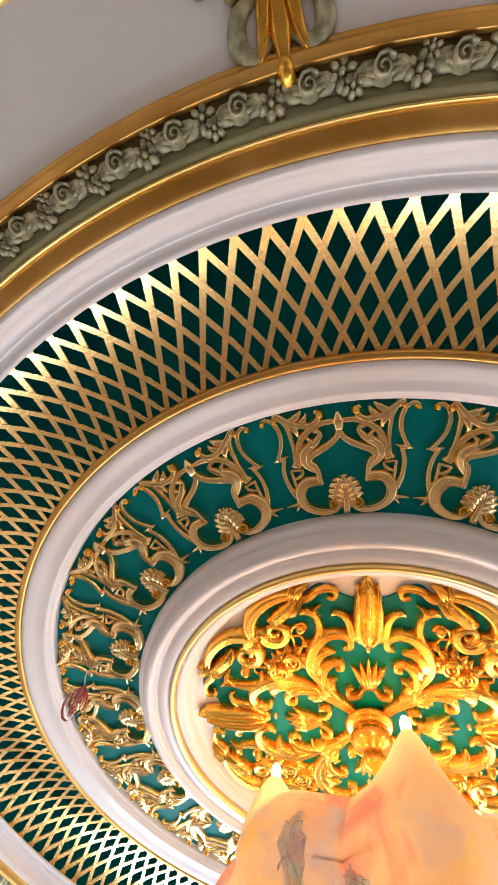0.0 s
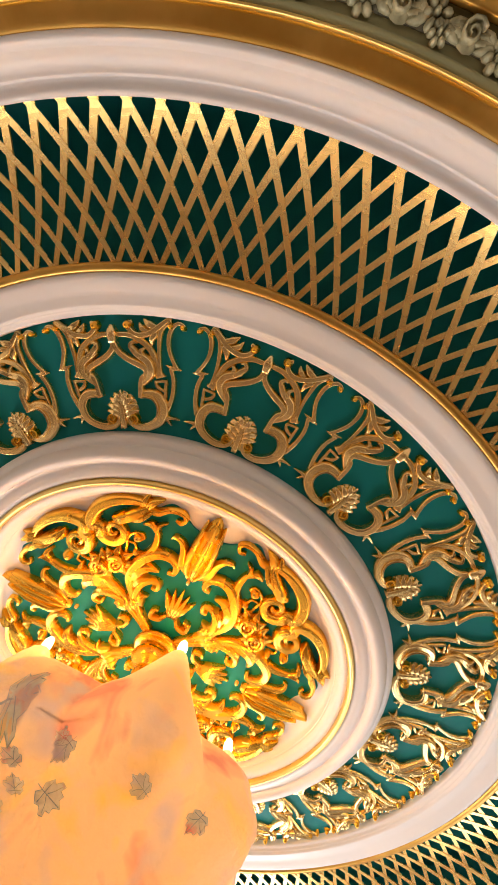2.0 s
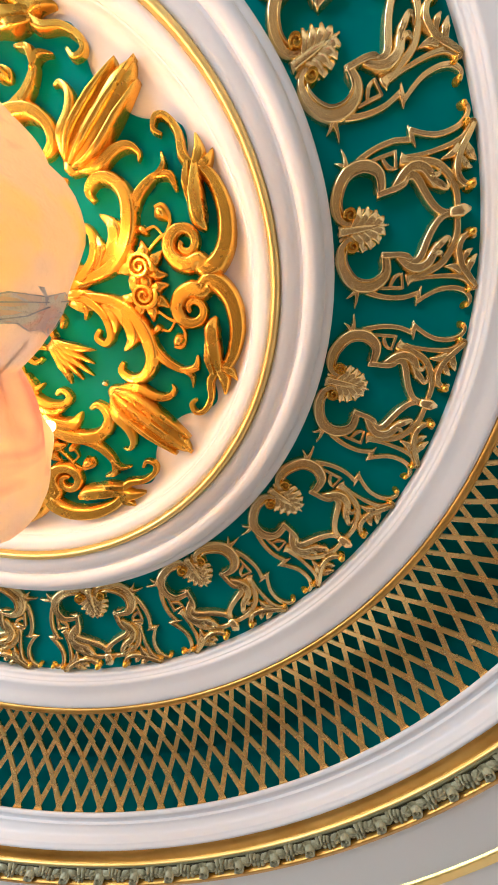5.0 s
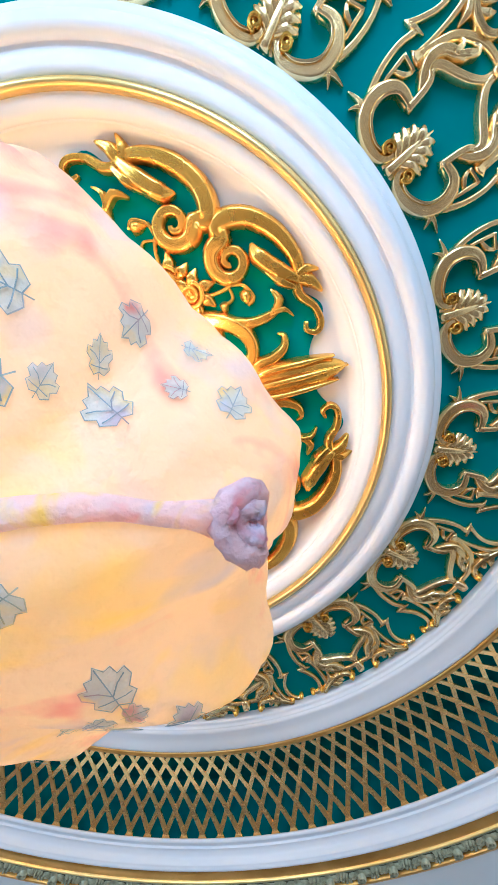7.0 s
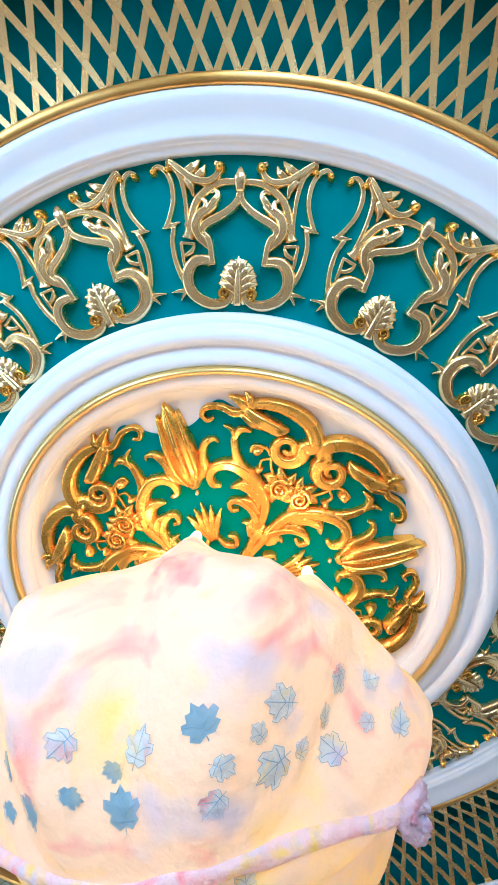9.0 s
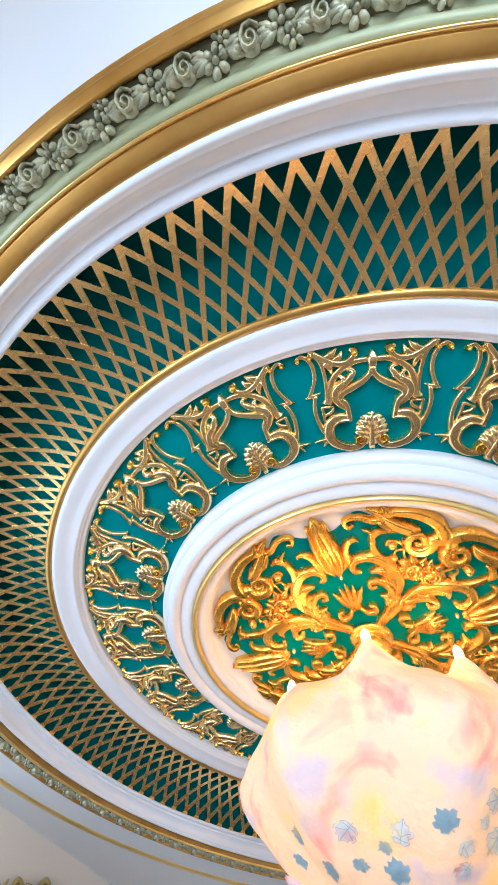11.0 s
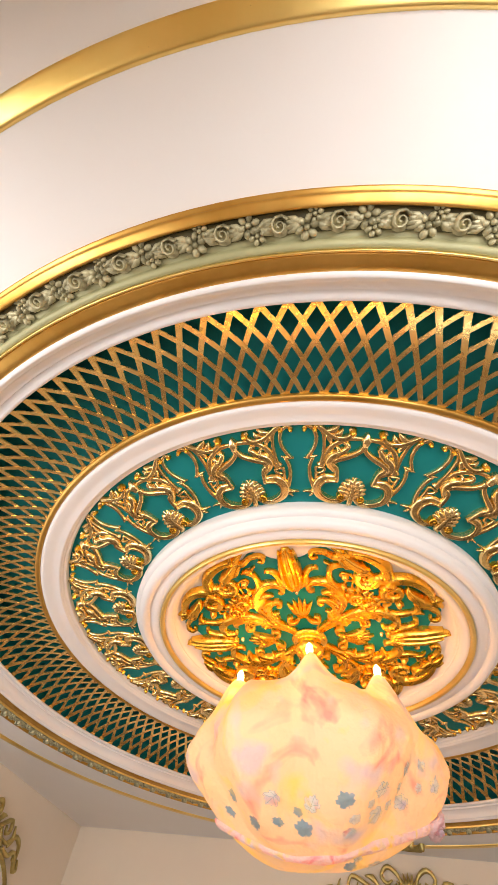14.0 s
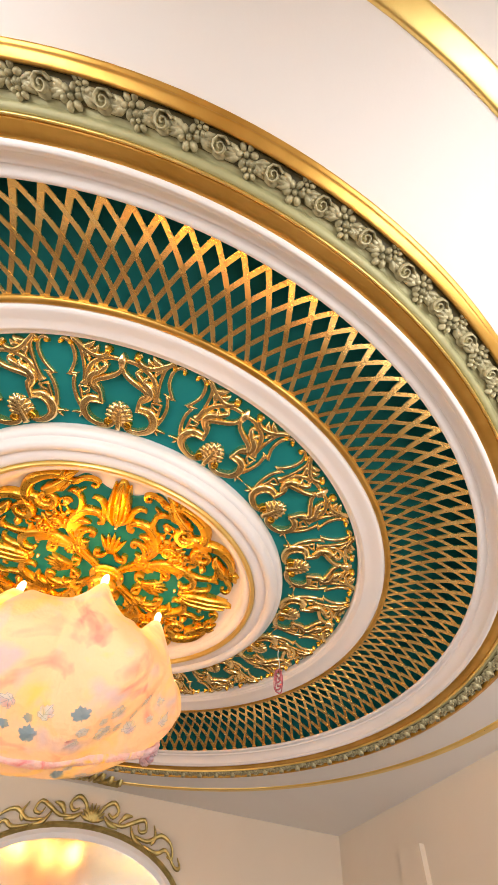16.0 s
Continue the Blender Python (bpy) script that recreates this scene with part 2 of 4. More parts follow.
wall("wall_north", 2 * HX + 0.4, [(-1.5, 1.5, 0.45, 2.45), (1.5, 1.5, 0.45, 2.45)], ROOM @ pose(0, HY, 0))
wall("wall_south", 2 * HX + 0.4, [], ROOM @ pose(0, -HY, 0, 0, 0, 180))
wall("wall_east", 2 * HY, [(-1.2, 1.5, 0.45, 2.45)], ROOM @ pose(HX, 0, 0, 0, 0, -90))
wall("wall_west", 2 * HY, [], ROOM @ pose(-HX, 0, 0, 0, 0, 90))
window("window_1", ROOM @ pose(-1.5, HY + 0.06, 1.45))
window("window_2", ROOM @ pose(1.5, HY + 0.06, 1.45))
# assumed east window, added to hold the fill lamp
window("window_3_added", ROOM @ pose(HX + 0.06, 1.2, 1.45, 0, 0, -90))
# floor is out of view; covering assumed, brown set for the bounce
bm = bmesh.new()
box(bm, 0, 0, -0.06, 2 * HX + 0.4, 2 * HY + 0.4, 0.12)
fl = part("floor", bm, FLOOR, smooth=False)
fl.matrix_world = ROOM
tagged(fl, "plain brown unseen floor, tone set for bounced light", "floor", kind="structure")

# flat ceiling with the round opening, and the closed void above it
bm = bmesh.new()
N = 240
ci = [bm.verts.new((1.965 * U * math.cos(2 * math.pi * i / N), 1.965 * U * math.sin(2 * math.pi * i / N), CEIL)) for i in range(N)]
co = []
for i in range(N):
    a = 2 * math.pi * i / N - radians(TURN)
    s = min((HX + 0.1) / max(abs(math.cos(a)), 1e-6), (HY + 0.1) / max(abs(math.sin(a)), 1e-6))
    co.append(bm.verts.new((s * math.cos(2 * math.pi * i / N), s * math.sin(2 * math.pi * i / N), CEIL)))
for i in range(N):
    j = (i + 1) % N
    bm.faces.new((ci[i], ci[j], co[j], co[i]))
ext = bmesh.ops.extrude_face_region(bm, geom=bm.faces[:])
for v in [g for g in ext["geom"] if isinstance(g, bmesh.types.BMVert)]:
    v.co.z += 0.05
tagged(part("ceiling", bm, CEILING, smooth=False), "flat matt white ceiling with a large round opening", "ceiling", kind="structure")
tagged(part("ceiling_void", lathe_bm([(2.0, -0.2), (2.0, 0.25), (0.001, 0.25)]), PLASTER), "closed dark void over the round ceiling", "ceiling", kind="structure")


def ring(name, prof, material, label, n=4, segs=240, category="moulding"):
    return tagged(part(name, lathe_bm(rounded(prof, n), segs), material), label, category, kind="structure")


def dished(prof):
    """The rings round the medallion, drawn in and hung lower towards its middle."""
    return [(0.918 - (0.924 - r) * 1.1, z * 1.15 if z < 0 else z) for r, z in prof]


# outer gold band on the flat ceiling
OG0, OG1 = 2.222, 2.272
ring("trim_outer_gold", [(OG1, -0.249), (OG1, -0.249), (OG1 - 0.003, -0.256), (OG1 - 0.01, -0.258), (OG0 + 0.02, -0.259), (OG0 + 0.008, -0.259), (OG0 + 0.003, -0.257), (OG0, -0.249)], BRIGHT, "flat gilded ring band on the white ceiling", 3)
# cornice: gold band, olive bed, gold band, white moulding
ring("trim_cornice_gold", [(1.978, -0.248), (1.978, -0.248), (1.978, -0.258), (1.978, -0.258), (1.968, -0.262), (1.968, -0.262), (1.966, -0.266), (1.966, -0.266), (1.95, -0.27), (1.944, -0.268), (1.942, -0.25)], GILT, "brown gilded outer band of the round cornice", 3)
ring("trim_cornice_bed", [(1.943, -0.252), (1.943, -0.252), (1.885, -0.246), (1.885, -0.246), (1.88, -0.256), (1.872, -0.26), (1.864, -0.258), (1.861, -0.25)], OLIVE, "pale olive green bed of the floral cornice", 3)
# added strip: shade of the garland's gaps, put into its colour
ring("trim_garland_shade", [(1.942, -0.254), (1.942, -0.257), (1.942, -0.257), (1.898, -0.2515), (1.898, -0.2515), (1.898, -0.2485)], GAP_SHADE, "dark olive strip painted as shade behind the garland", 1)
ring("trim_cornice_line", [(1.864, -0.25), (1.864, -0.25), (1.862, -0.261), (1.859, -0.263), (1.856, -0.260), (1.855, -0.25)], BRIGHT, "thin bright gold line beside the cornice", 3)
ring("trim_cornice_inner_gold", [(1.857, -0.25), (1.857, -0.25), (1.856, -0.254), (1.856, -0.254), (1.835, -0.252), (1.82, -0.247), (1.811, -0.238)], GILT, "brown gilded inner band of the round cornice", 3)
ring("trim_white_lip", [(1.818, -0.228), (1.818, -0.238), (1.813, -0.246), (1.803, -0.247), (1.797, -0.24), (1.797, -0.24), (1.793, -0.236), (1.793, -0.236), (1.79, -0.214), (1.778, -0.2), (1.768, -0.196), (1.768, -0.196), (1.767, -0.188), (1.767, -0.188), (1.757, -0.186), (1.745, -0.190), (1.738, -0.186), (1.736, -0.18), (1.741, -0.175), (1.741, -0.175), (1.83, -0.175)], WHITE, "white stepped plaster moulding with a rounded lip", 4)
# trough behind the lattice
ring("trim_trough", [(1.83, -0.174), (1.83, -0.174), (1.86, -0.13), (1.86, -0.13), (1.86, 0.09), (1.86, 0.09), (1.62, 0.03), (1.395, 0.0)], TEAL, "deep teal painted trough behind the lattice", 3)
ring("trim_lattice_rim", [(1.785, -0.168), (1.785, -0.168), (1.782, -0.178), (1.772, -0.181), (1.764, -0.178), (1.762, -0.17)], GILT, "narrow gilded rim at the outer edge of the lattice", 3)
ring("trim_lattice_edge", [(1.425, -0.05), (1.425, -0.05), (1.423, -0.063), (1.412, -0.067), (1.4, -0.063), (1.398, -0.045)], GILT, "narrow gilded edge at the foot of the lattice", 3)
ring("trim_white_middle", [(1.402, -0.03), (1.402, -0.05), (1.397, -0.06), (1.385, -0.064), (1.37, -0.06), (1.345, -0.05), (1.325, -0.046), (1.312, -0.044), (1.305, -0.036), (1.305, -0.036), (1.302, -0.034), (1.302, -0.034), (1.297, -0.026), (1.289, -0.022), (1.286, -0.014), (1.286, 0.012)], WHITE, "white rounded plaster ring inside the lattice", 4)
ring("panel_teal", [(1.30, 0.004), (1.30, 0.004), (0.9, 0.004)], TEAL, "flat teal painted ring panel", 1, category="panel")
ring("trim_white_inner", dished([(0.924, 0.01), (0.924, -0.024), (0.92, -0.036), (0.91, -0.044), (0.9, -0.046), (0.9, -0.046), (0.898, -0.052), (0.898, -0.052), (0.89, -0.066), (0.875, -0.073), (0.86, -0.07), (0.852, -0.062), (0.85, -0.054), (0.85, -0.054), (0.843, -0.053), (0.843, -0.053), (0.83, -0.06), (0.812, -0.062), (0.8, -0.058), (0.797, -0.05)]), WHITE, "white stepped plaster ring round the medallion", 4)
ring("trim_gold_bead", dished([(0.798, -0.045), (0.798, -0.055), (0.793, -0.066), (0.786, -0.069), (0.779, -0.065), (0.776, -0.055), (0.776, -0.045)]), BRIGHT, "thin shiny gold bead round the medallion", 4)
ring("trim_white_dish", dished([(0.777, -0.045), (0.776, -0.05), (0.765, -0.052), (0.75, -0.046), (0.74, -0.036), (0.738, -0.03), (0.738, -0.03), (0.735, -0.028), (0.735, -0.028), (0.728, -0.012), (0.71, 0.002), (0.69, 0.008), (0.66, 0.01), (0.6, 0.01)]), WHITE, "smooth white dish round the gilded medallion", 4)
ring("medallion_back", [(0.7, 0.014), (0.7, 0.014), (0.0005, 0.014)], WHITE, "white back of the medallion recess", 1, category="panel")


# ---- frieze panels on the teal ring ----
def polar(k0=0.0, z=0.004):
    """Arc length a at radius v, height h below the panel, to a place in space."""
    def f(a, v, h):
        t = k0 + a / v
        return (v * U * math.cos(t), v * U * math.sin(t), Z0 + (z - h) * U)
    return f


def frieze_panel():
    """One bay of the frieze: ogee arch on lobed feet round a palmette, strapwork and leaf scrolls over it."""
    root = new("frieze_panel")
    pl = polar()

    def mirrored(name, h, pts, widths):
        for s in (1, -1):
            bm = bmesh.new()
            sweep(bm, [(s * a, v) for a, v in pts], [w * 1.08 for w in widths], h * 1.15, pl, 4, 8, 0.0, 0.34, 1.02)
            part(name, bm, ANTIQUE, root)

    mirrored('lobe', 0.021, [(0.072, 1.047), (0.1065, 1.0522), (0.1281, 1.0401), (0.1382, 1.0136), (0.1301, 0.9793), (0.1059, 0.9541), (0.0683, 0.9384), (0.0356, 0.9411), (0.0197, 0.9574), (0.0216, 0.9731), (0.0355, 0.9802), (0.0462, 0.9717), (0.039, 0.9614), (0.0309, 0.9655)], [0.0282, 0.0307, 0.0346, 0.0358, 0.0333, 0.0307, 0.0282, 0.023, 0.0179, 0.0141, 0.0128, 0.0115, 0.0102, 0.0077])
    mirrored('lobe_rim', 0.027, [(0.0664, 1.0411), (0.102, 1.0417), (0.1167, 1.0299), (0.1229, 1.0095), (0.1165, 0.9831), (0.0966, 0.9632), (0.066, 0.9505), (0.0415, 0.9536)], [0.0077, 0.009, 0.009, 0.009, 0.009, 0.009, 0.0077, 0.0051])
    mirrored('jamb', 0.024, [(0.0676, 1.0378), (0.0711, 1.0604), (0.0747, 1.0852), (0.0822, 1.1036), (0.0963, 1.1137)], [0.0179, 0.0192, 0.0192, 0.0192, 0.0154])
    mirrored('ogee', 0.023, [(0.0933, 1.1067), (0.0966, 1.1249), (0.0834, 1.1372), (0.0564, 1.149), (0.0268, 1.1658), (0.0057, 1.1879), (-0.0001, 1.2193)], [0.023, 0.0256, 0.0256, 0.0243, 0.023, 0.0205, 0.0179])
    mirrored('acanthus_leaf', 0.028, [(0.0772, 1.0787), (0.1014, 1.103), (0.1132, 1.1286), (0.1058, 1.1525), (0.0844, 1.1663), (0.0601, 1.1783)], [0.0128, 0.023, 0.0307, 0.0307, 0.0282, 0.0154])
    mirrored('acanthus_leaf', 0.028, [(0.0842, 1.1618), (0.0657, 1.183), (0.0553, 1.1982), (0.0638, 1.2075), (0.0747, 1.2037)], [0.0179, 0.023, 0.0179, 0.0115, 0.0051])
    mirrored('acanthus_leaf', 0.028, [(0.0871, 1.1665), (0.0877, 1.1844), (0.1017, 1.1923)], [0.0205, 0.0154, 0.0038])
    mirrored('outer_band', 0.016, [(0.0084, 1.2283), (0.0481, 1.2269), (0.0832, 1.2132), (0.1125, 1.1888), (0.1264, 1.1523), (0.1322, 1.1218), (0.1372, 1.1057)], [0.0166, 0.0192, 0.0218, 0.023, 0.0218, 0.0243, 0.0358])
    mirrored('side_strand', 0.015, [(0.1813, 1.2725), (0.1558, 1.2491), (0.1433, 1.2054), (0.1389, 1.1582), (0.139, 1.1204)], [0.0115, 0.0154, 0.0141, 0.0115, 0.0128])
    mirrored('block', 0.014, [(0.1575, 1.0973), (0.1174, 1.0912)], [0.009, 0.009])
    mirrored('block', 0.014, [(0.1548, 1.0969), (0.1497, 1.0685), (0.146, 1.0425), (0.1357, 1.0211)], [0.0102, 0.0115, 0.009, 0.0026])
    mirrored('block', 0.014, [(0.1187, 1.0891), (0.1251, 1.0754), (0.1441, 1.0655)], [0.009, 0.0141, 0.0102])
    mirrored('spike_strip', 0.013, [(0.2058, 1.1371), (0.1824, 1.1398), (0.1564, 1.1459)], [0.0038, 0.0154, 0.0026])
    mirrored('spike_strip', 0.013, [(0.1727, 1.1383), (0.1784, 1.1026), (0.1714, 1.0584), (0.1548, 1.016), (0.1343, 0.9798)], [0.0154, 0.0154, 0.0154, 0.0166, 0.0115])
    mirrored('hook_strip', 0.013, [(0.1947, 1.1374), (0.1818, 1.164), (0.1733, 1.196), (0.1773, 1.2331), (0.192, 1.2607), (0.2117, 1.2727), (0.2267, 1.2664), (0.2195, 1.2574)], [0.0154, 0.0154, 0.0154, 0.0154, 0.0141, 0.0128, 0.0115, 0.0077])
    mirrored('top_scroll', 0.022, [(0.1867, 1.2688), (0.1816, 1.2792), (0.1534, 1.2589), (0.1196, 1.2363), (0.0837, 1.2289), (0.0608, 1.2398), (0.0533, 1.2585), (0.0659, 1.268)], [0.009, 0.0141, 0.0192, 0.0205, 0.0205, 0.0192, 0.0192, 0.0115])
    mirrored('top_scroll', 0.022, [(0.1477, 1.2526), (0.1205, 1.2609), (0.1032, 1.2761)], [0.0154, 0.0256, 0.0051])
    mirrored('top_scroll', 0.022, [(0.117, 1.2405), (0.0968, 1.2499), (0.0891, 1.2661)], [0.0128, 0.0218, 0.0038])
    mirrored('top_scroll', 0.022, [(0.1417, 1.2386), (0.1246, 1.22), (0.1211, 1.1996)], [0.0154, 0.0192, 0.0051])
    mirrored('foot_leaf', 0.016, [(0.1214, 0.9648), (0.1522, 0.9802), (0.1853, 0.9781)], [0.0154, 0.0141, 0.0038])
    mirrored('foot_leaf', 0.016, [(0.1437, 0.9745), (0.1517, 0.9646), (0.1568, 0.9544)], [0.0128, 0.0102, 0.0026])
    for s in (1, -1):
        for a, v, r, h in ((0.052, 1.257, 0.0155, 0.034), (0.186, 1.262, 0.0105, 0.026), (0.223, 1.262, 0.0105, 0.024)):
            bm = bmesh.new()
            dome(bm, s * a, v, r, r, h, pl)
            part("bead", bm, GOLD, root)
        bm = bmesh.new()
        sweep(bm, [(s * x, y) for x, y in spiral(0.036, 0.9685, 0.0155, -1.8, 1.4, 1, 12)], [0.010, 0.007], 0.031, pl, 2)
        part("volute", bm, GOLD, root)
    bm = bmesh.new()
    sweep(bm, [(0, 1.205), (0, 1.235), (0, 1.258)], [0.026, 0.036, 0.008], 0.036, pl)
    part("finial", bm, ANTIQUE, root)
    # palmette: a pointed oval with ribs that rise from its spine
    bm = bmesh.new()
    dome(bm, 0, 0.995, 0.050, 0.060, 0.014, pl, seg=16)
    shell = part("shell", bm, ANTIQUE, root)
    bm = bmesh.new()
    sweep(bm, [(0, 0.936), (0, 0.99), (0, 1.060)], [0.024, 0.022, 0.005], 0.030, pl, 3)
    part("rib", bm, ANTIQUE, shell)
    for s in (1, -1):
        for v0, a1, v1 in ((1.012, 0.024, 1.050), (0.996, 0.040, 1.034), (0.981, 0.050, 1.014), (0.967, 0.054, 0.994)):
            bm = bmesh.new()
            sweep(bm, [(s * 0.002, v0), (s * a1 * 0.5, v0 + (v1 - v0) * 0.72), (s * a1, v1)], [0.014, 0.026, 0.006], 0.027, pl, 3)
            part("rib", bm, ANTIQUE, shell)
    return tagged(root, "gilded relief panel with ogee arch and shell", "relief ornament", "frieze panels round the ceiling")


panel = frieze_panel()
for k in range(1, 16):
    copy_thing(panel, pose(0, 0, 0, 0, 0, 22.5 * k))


# ---- medallion ----
TUL = 71.2     # direction of the first lily, degrees


def medallion():
    root = new("ceiling_medallion")
    # scalloped teal plate
    bm = bmesh.new()
    n = 360
    top, low = [], []
    for i in range(n):
        d = abs(((360.0 * i / n + 45) % 90) - 45)
        r = 0.585 + 0.075 * math.exp(-((d - 14) / 5.5) ** 2) + 0.095 * math.exp(-((d - 31) / 10) ** 2) + 0.03 * math.exp(-((d - 45) / 5) ** 2)
        a = radians(TUL) + 2 * math.pi * i / n
        top.append(bm.verts.new((r * U * math.cos(a), r * U * math.sin(a), Z0 + 0.004 * U)))
        low.append(bm.verts.new((r * U * math.cos(a), r * U * math.sin(a), Z0 + 0.013 * U)))
    c = bm.verts.new((0, 0, Z0 + 0.004 * U))
    for i in range(n):
        j = (i + 1) % n
        bm.faces.new((c, top[i], top[j]))
        bm.faces.new((top[i], low[i], low[j], top[j]))
    part("teal_plate", bm, TEAL, root, "scalloped teal plate", smooth=False)

    def pol(deg):
        t0 = radians(deg)

        def f(x, y, h):          # x across, y outwards from the centre
            px, py = y * math.cos(t0) - x * math.sin(t0), y * math.sin(t0) + x * math.cos(t0)
            return (px * U * 0.975, py * U * 0.975, Z0 + (0.004 - h) * U)
        return f

    def A(deg, r):
        return r * math.sin(radians(deg)), r * math.cos(radians(deg))

    for q in range(4):
        pl = pol(TUL + 90 * q)
        bm = bmesh.new()
        sweep(bm, [(0, 0.392), (0, 0.44), (0, 0.54), (0, 0.63), (0, 0.692)], [0.03, 0.088, 0.092, 0.078, 0.018], 0.036, pl, 4, 8, 0.0, 0.1, 1.0)
        part("lily_cup", bm, GOLD, root)
        for x1, x2, y2, w in ((0, 0, 0.70, 0.03), (-0.036, -0.034, 0.668, 0.03), (0.036, 0.034, 0.668, 0.03)):
            bm = bmesh.new()
            sweep(bm, [(x1 * 0.3, 0.41), (x1, 0.47), (x1 * 1.05, 0.57), (x2, y2)], [0.016, w, w, 0.008], 0.05, pl, 4, 6, 0.0, 0.0, 1.0)
            part("lily_petal", bm, GOLD, root)
        for s in (1, -1):
            bm = bmesh.new()
            sweep(bm, [(s * 0.02, 0.415), (s * 0.055, 0.455), (s * 0.066, 0.505), (s * 0.088, 0.54), (s * 0.118, 0.545), (s * 0.128, 0.528)], [0.02, 0.04, 0.034, 0.028, 0.018, 0.004], 0.034, pl, 4, 8, 0.0, 0.2, 1.02)
            part("lily_petal", bm, GOLD, root)
        # small lily near the hub
        bm = bmesh.new()
        for x in (-0.042, -0.02, 0, 0.02, 0.042):
            sweep(bm, [(x * 0.2, 0.185), (x * 0.8, 0.25), (x * 1.5, 0.335 - abs(x) * 0.9)], [0.014, 0.028, 0.004], 0.035, pl)
        part("small_lily", bm, GOLD, root)
        bm = bmesh.new()
        dome(bm, 0, 0.372, 0.011, 0.011, 0.018, pl, seg=8)
        part("bead", bm, ANTIQUE, root)
        for s in (1, -1):
            def M(pts):
                return [(s * x, y) for x, y in pts]
            def half(name, h, pts, widths):
                bm = bmesh.new()
                sweep(bm, M([A(d, r) for d, r in pts]), [w * 0.9 for w in widths], h * 0.8, pl, 4, 8, 0.0, 0.3, 1.02)
                part(name, bm, GOLD, root)

            half('stem_scroll', 0.05, [(42.0, 0.09), (41.0, 0.14), (41.0, 0.198), (39.8, 0.295), (35.8, 0.37), (27.3, 0.432), (19.0, 0.468), (12.5, 0.464), (8.8, 0.434), (9.4, 0.397), (13.2, 0.392)], [0.034, 0.03, 0.0286, 0.0396, 0.0528, 0.0594, 0.055, 0.0462, 0.0396, 0.0308, 0.0176])
            half('stem_leaf', 0.05, [(36.6, 0.323), (30.8, 0.378), (24.2, 0.401), (17.8, 0.384)], [0.022, 0.0572, 0.0528, 0.0088])
            half('stem_leaf', 0.05, [(37.4, 0.307), (30.0, 0.345), (23.0, 0.347)], [0.0176, 0.0352, 0.0088])
            half('stem_branch', 0.04, [(30.8, 0.411), (21.0, 0.485), (19.0, 0.546), (19.4, 0.586)], [0.0396, 0.0396, 0.0308, 0.0176])
            half('stem_branch', 0.04, [(18.9, 0.557), (20.8, 0.592), (24.4, 0.589)], [0.022, 0.0308, 0.0088])
            half('stem_branch', 0.04, [(19.2, 0.552), (18.3, 0.59), (15.5, 0.604)], [0.0176, 0.0198, 0.0066])
            half('tendril', 0.02, [(36.6, 0.448), (32.9, 0.501), (32.6, 0.56)], [0.011, 0.0132, 0.0132])
            half('tendril', 0.02, [(32.8, 0.511), (29.5, 0.498), (29.6, 0.473)], [0.0088, 0.011, 0.0132])
            half('tendril', 0.02, [(32.6, 0.516), (29.8, 0.542), (25.6, 0.541), (25.0, 0.518)], [0.0088, 0.0132, 0.0176, 0.0132])
            eye = A(36.5, 0.562)
            bm = bmesh.new()
            sweep(bm, M([A(22, 0.669), A(26.5, 0.686), A(32.6, 0.688), A(38.6, 0.670), A(42.6, 0.636), A(43.4, 0.604)] + spiral(eye[0], eye[1], 0.056, -0.15, 1.45, -1, 16, 0.16)), [0.03, 0.052, 0.06, 0.056, 0.048, 0.042, 0.036, 0.032, 0.028, 0.024, 0.02, 0.016], 0.042, pl, 3, 8, 0.0, 0.3, 1.02)
            part("outer_scroll", bm, GOLD, root)
            half('scroll_leaf', 0.064, [(21.7, 0.663), (26.4, 0.633), (31.9, 0.618), (35.1, 0.627)], [0.0264, 0.0572, 0.0572, 0.0132])
            half('scroll_leaf', 0.064, [(20.7, 0.646), (24.3, 0.62), (28.9, 0.605)], [0.0176, 0.0308, 0.0088])
            half('flare_leaf', 0.045, [(22.9, 0.646), (20.6, 0.682), (17.1, 0.698)], [0.0308, 0.044, 0.0088])
            half('flare_leaf', 0.045, [(22.8, 0.658), (22.8, 0.69), (21.2, 0.718)], [0.0264, 0.0352, 0.0066])
            half('curl', 0.038, [(22.2, 0.654), (18.9, 0.644), (15.0, 0.663), (11.2, 0.662), (9.6, 0.642), (10.9, 0.62), (12.9, 0.628)], [0.0308, 0.033, 0.0264, 0.0242, 0.022, 0.0198, 0.0132])
            half('inner_scroll', 0.044, [(43.0, 0.11), (41.0, 0.196), (38.8, 0.261), (31.4, 0.313), (22.9, 0.338), (17.6, 0.329), (18.8, 0.3), (23.4, 0.303)], [0.0264, 0.0352, 0.0374, 0.033, 0.0286, 0.0242, 0.0154])
            half('inner_scroll', 0.044, [(5.8, 0.191), (13.5, 0.163), (26.3, 0.168), (23.0, 0.198), (16.1, 0.198)], [0.0176, 0.0242, 0.0242, 0.022, 0.0132])
            half('inner_scroll', 0.044, [(40.0, 0.239), (32.7, 0.263), (26.8, 0.258)], [0.0154, 0.0242, 0.0066])
            for d, r, w in ((27.2, 0.528, 0.023), (29.4, 0.467, 0.017)):
                bm = bmesh.new()
                dome(bm, s * A(d, r)[0], A(d, r)[1], w, w * 0.8, 0.034, pl, seg=9, lobes=3, depth=0.15)
                part("bud", bm, GOLD, root)
            # twin rose of this half
            bm = bmesh.new()
            x, y = A(40.2, 0.432)
